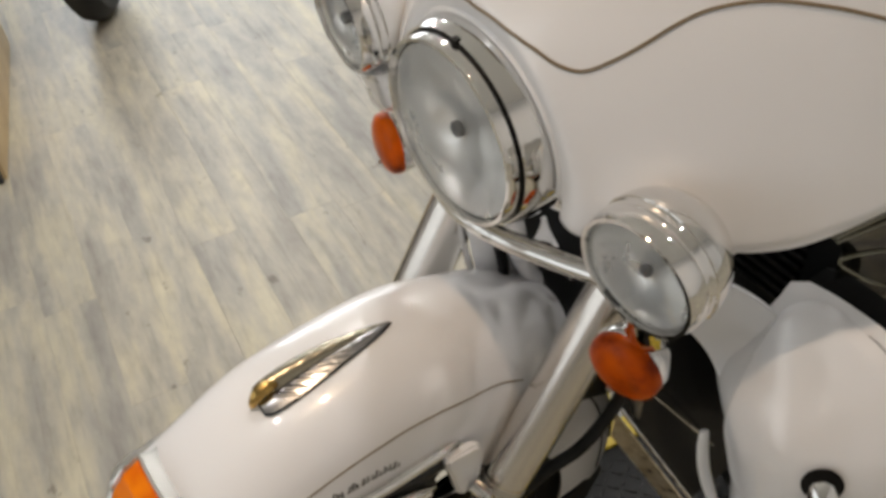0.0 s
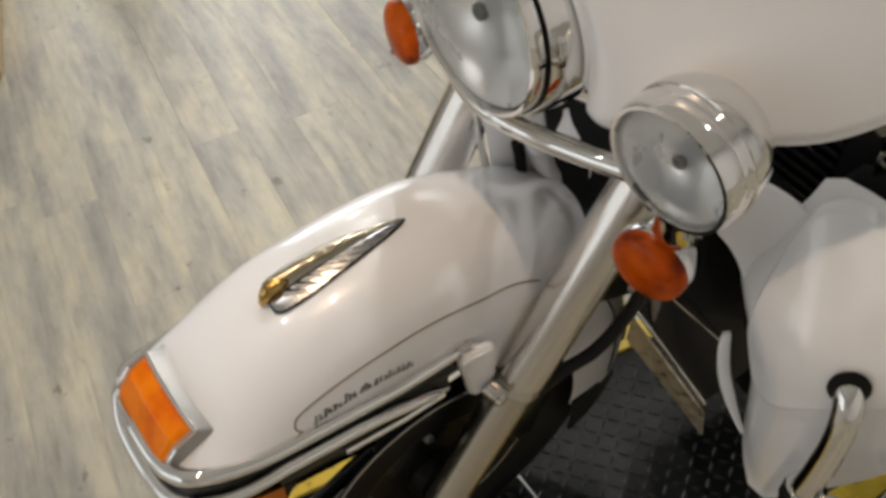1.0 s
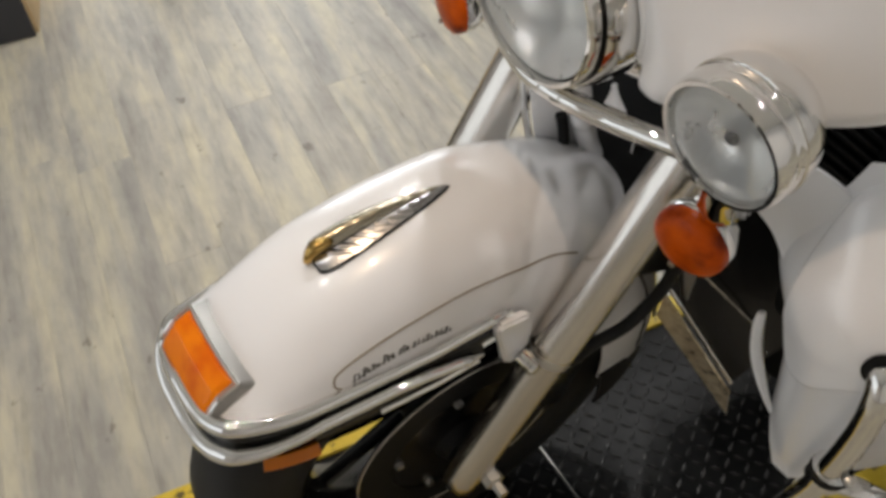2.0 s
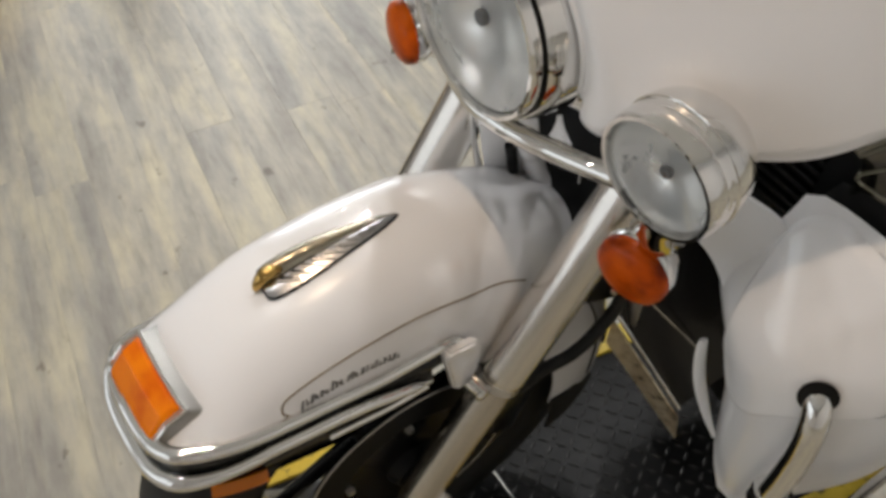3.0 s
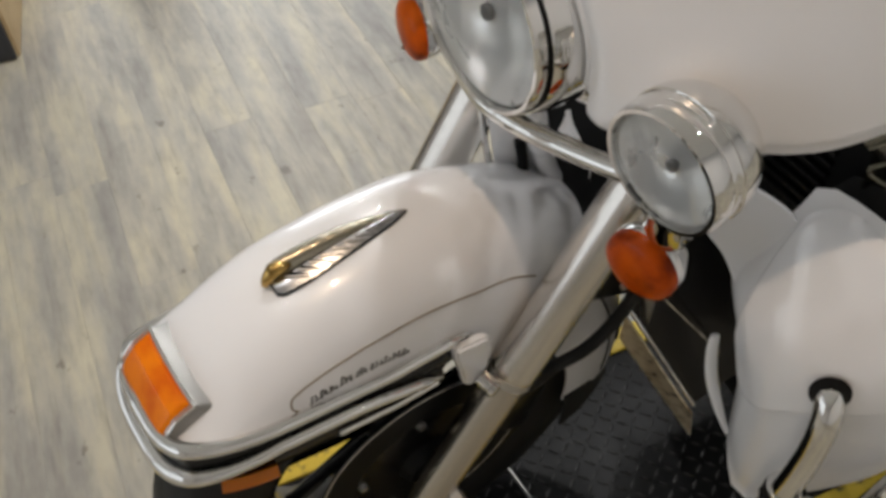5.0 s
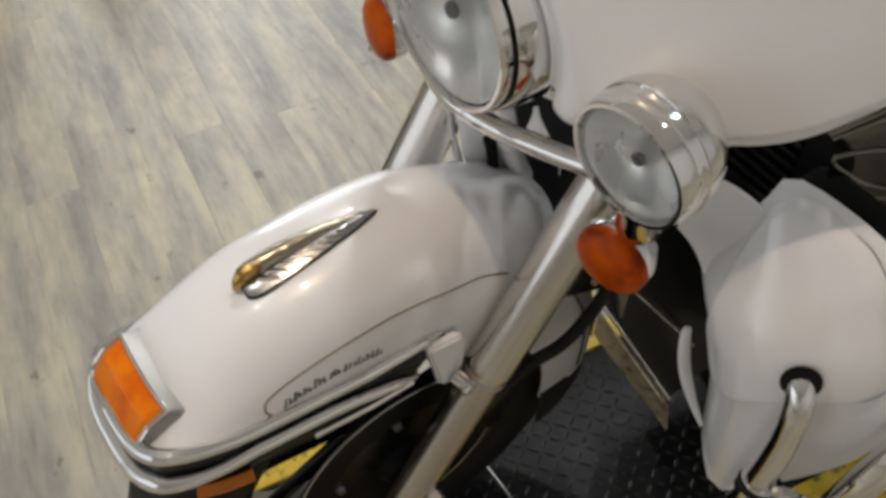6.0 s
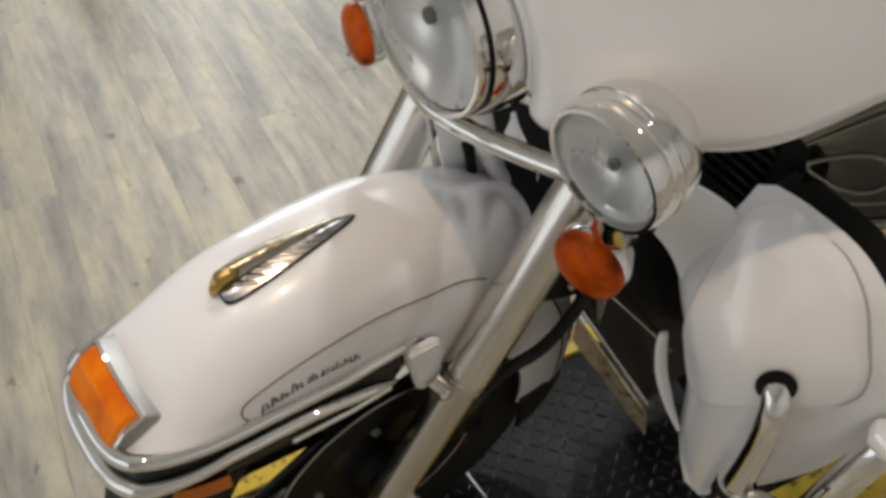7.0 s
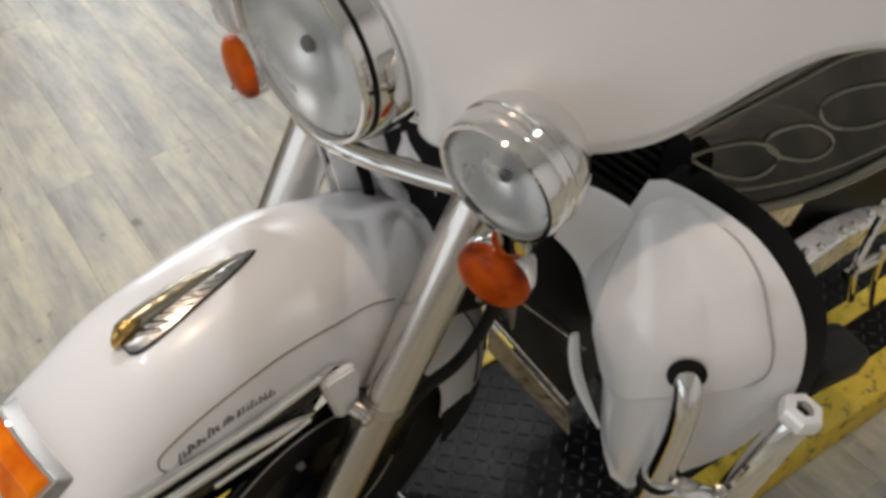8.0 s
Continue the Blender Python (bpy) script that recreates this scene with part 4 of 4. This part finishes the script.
# small chrome studs added to stand for sparkles along the cooling fin edges
for q in [(0.628, -0.3, 0.446), (0.684, -0.3, 0.411), (0.753, -0.3, 0.39), (0.797, -0.3, 0.367), (0.851, -0.3, 0.35)]:
    part("fin_sparkle", lathe([(0.0, 0.006), (0.005, 0.005), (0.006, 0.0), (0.0, -0.002)], along(Vector(q), Vector(q) + Vector((-0.2, -0.4, 0.8))), 10), CHROME, eng)
part("shift_pad", block((0.125, 0.075, 0.055), Matrix.Translation((0.635, -0.385, 0.285)) @ pose(0, 0, 0, 0, 20, STEER), 0.018, 3), RUBBER, eng, "black rubber shifter pad")
A, B, C, D = Vector((0.246, -0.1, 0.459)), Vector((0.300, -0.2, 0.315)), Vector((0.318, -0.2, 0.236)), Vector((0.245, -0.1, 0.412))
part("regulator_cover", sheet(lambda u, v: A.lerp(B, u) + Vector((0.16 * v, -0.05 * v * u, 0.20 * v)), 4, 4, 0.02), BLACK, eng, "gloss black regulator cover")
part("lower_cradle", block((0.16, 0.30, 0.22), Matrix.Translation((0.50, -0.08, 0.33)) @ pose(0, 0, 0, 0, 0, STEER), 0.02), DULL, eng)
part("oil_cooler", block((0.10, 0.24, 0.34), Matrix.Translation((0.44, -0.10, 0.58)) @ pose(0, 0, 0, 0, 10, STEER), 0.015), DULL, eng)
part("steel_strip", sheet(lambda u, v: A.lerp(B, u).lerp(D.lerp(C, u), v) + Vector((-0.010, -0.010, 0.002)), 6, 3, 0.003), STRIP, eng, "bright rust-spotted steel strip, yellow reflection put into its colour")
part("strip_edge", sweep([A + Vector((-0.002, -0.002, 0.003)), B + Vector((-0.002, -0.002, 0.003))], 0.0025, 8), CHROME, eng)
part("strip_edge", sweep([Vector((0.262, -0.13, 0.505)), Vector((0.33, -0.19, 0.40))], 0.0013, 8), CHROME, eng)
part("steel_tab", block((0.004, 0.020, 0.07), Matrix.Translation((0.262, -0.115, 0.475)), 0.001), ALU, eng)
part("brake_hose", sweep(spline([(0.230, -0.150, 0.72), (0.228, -0.125, 0.60), (0.226, -0.120, 0.52), (0.205, -0.118, 0.475), (0.170, -0.118, 0.452), (0.13, -0.112, 0.44), (0.10, -0.10, 0.40)], 8), 0.008, 12), RUBBER, bike, "black brake hose")
part("thin_wire", sweep(spline([(0.228, -0.128, 0.56), (0.235, -0.112, 0.50), (0.245, -0.098, 0.43), (0.247, -0.096, 0.38)], 8), 0.002, 8), RUBBER, bike)

# ---- things at the far side ----
PINE = mat("pale_pine", (0.62, 0.47, 0.27), 0.5)
tree, nodes, links, b = nodes_of(PINE)
links.new(ramp(PINE, noise_tex(PINE, 12, 5, 0.6, (6, 0.6, 0.6)).outputs[0], [(0.3, (0.50, 0.36, 0.19)), (0.6, (0.66, 0.51, 0.30))]), b.inputs[0])
SLATE = mat("slate_black_board", (0.035, 0.037, 0.045), 0.5)
roughen(SLATE, 20, 0.4, 0.6)
plinth = thing("display_plinth", "pine display plinth with a slate black front panel", "plinth", pose(-0.135, 1.82, FLOOR, 0, 0, -16))
part("carcass", block((0.60, 0.90, 0.44), pose(-0.305, 0.46, 0.22), 0.006), PINE, plinth)
part("front_panel", block((0.60, 0.016, 0.44), pose(-0.315, -0.001, 0.222), 0.003), SLATE, plinth, "slate black front panel")
part("kick_strip", block((0.50, 0.010, 0.07), pose(-0.42, -0.012, 0.036), 0.002), WHITE_RIM, plinth, "white kick strip")
part("black_strap", sweep(spline([(0.006, 0.30, 0.45), (0.010, 0.34, 0.36), (0.008, 0.38, 0.28), (0.012, 0.40, 0.20)], 6), 0.012, 8, 0.4), RUBBER, plinth)

parked = thing("parked_motorcycle", "parked motorcycle with a black tyre on the plank floor", "motorcycle", pose(0.45, 2.66, FLOOR + 0.30, 90, 0, 62))
far_wheel = holder("rear_wheel", parked, "black motorcycle wheel")
part("tyre", lathe([(0.20, -0.035), (0.225, -0.052), (0.265, -0.056), (0.29, -0.036), (0.30, 0.0), (0.29, 0.036), (0.265, 0.056), (0.225, 0.052), (0.20, 0.035), (0.20, -0.035)], Matrix(), 64, caps=False), RUBBER, far_wheel)
part("rim", lathe([(0.195, -0.035), (0.203, -0.037), (0.203, 0.037), (0.195, 0.035), (0.17, 0.012), (0.17, -0.012), (0.195, -0.035)], Matrix(), 48, caps=False), DULL, far_wheel)
part("hub", lathe([(0.03, -0.06), (0.035, -0.05), (0.035, 0.05), (0.03, 0.06)], Matrix(), 20), DULL, far_wheel)
for k in range(9):
    a = 2 * math.pi * k / 9
    part("spoke", sweep([Vector((math.cos(a) * 0.03, math.sin(a) * 0.03, 0)), Vector((math.cos(a) * 0.18, math.sin(a) * 0.18, 0))], 0.009, 8), DULL, far_wheel)

# ---- floor planks ----
random.seed(4)
PL = pose(0, 0, FLOOR, 0, 0, -9)
BOARD_W, BOARD_L = 0.12, 1.22
bmp = block((BOARD_W - 0.0003, BOARD_L - 0.0004, 0.006), pose(0, 0, -0.003), 0.0004, 1)
board = bpy.data.meshes.new("plank_board")
bmp.to_mesh(board)
bmp.free()
board.materials.append(PLANK)
ROOM_X, ROOM_Y = (-3.195, 4.195), (-2.995, 5.595)


def clipped(poly):
    """The part of a flat polygon that lies inside the room's walls."""
    for axis, bound, sign in ((0, ROOM_X[0], 1), (0, ROOM_X[1], -1), (1, ROOM_Y[0], 1), (1, ROOM_Y[1], -1)):
        kept = []
        for p, q in zip(poly, poly[1:] + poly[:1]):
            dp, dq = sign * (p[axis] - bound), sign * (q[axis] - bound)
            if dp >= 0:
                kept.append(p)
            if dp * dq < 0:
                kept.append(p.lerp(q, dp / (dp - dq)))
        poly = kept
    return poly


spots_for = []
for c in range(-36, 46):
    yy = -4.2 - 2 * BOARD_L + random.random() * BOARD_L
    while yy < 7.6:
        mid = PL @ Vector((c * BOARD_W, yy, 0))
        spots_for.append((math.hypot(mid.x - 0.1, 0.7 * (mid.y - 1.3)), c * BOARD_W, yy))
        yy += BOARD_L
spots_for.sort()
verts, faces, laid = [], [], 0
for _, px, py in spots_for:
    whole = [PL @ Vector((px + dx, py + dy, 0)) for dx, dy in ((-0.0598, -0.6098), (0.0598, -0.6098), (0.0598, 0.6098), (-0.0598, 0.6098))]
    inside = all(ROOM_X[0] < q.x < ROOM_X[1] and ROOM_Y[0] < q.y < ROOM_Y[1] for q in whole)
    if inside and laid < 290:
        ob = new("plank", board)
        ob.parent = floor
        ob.matrix_basis = PL @ pose(px, py, 0)
        laid += 1
        continue
    top = clipped(whole)
    if len(top) < 3:
        continue
    k, n = len(verts), len(top)
    verts += top + [v - Vector((0, 0, 0.006)) for v in top]
    faces.append(tuple(range(k, k + n)))
    faces += [(k + i, k + n + i, k + n + (i + 1) % n, k + (i + 1) % n) for i in range(n)]
me = bpy.data.meshes.new("outer_planks")
me.from_pydata(verts, [], faces)
me.materials.append(PLANK)
ob = new("outer_planks", me)
ob.parent = floor
tagged(ob, "the farther floor planks", kind="stuff")
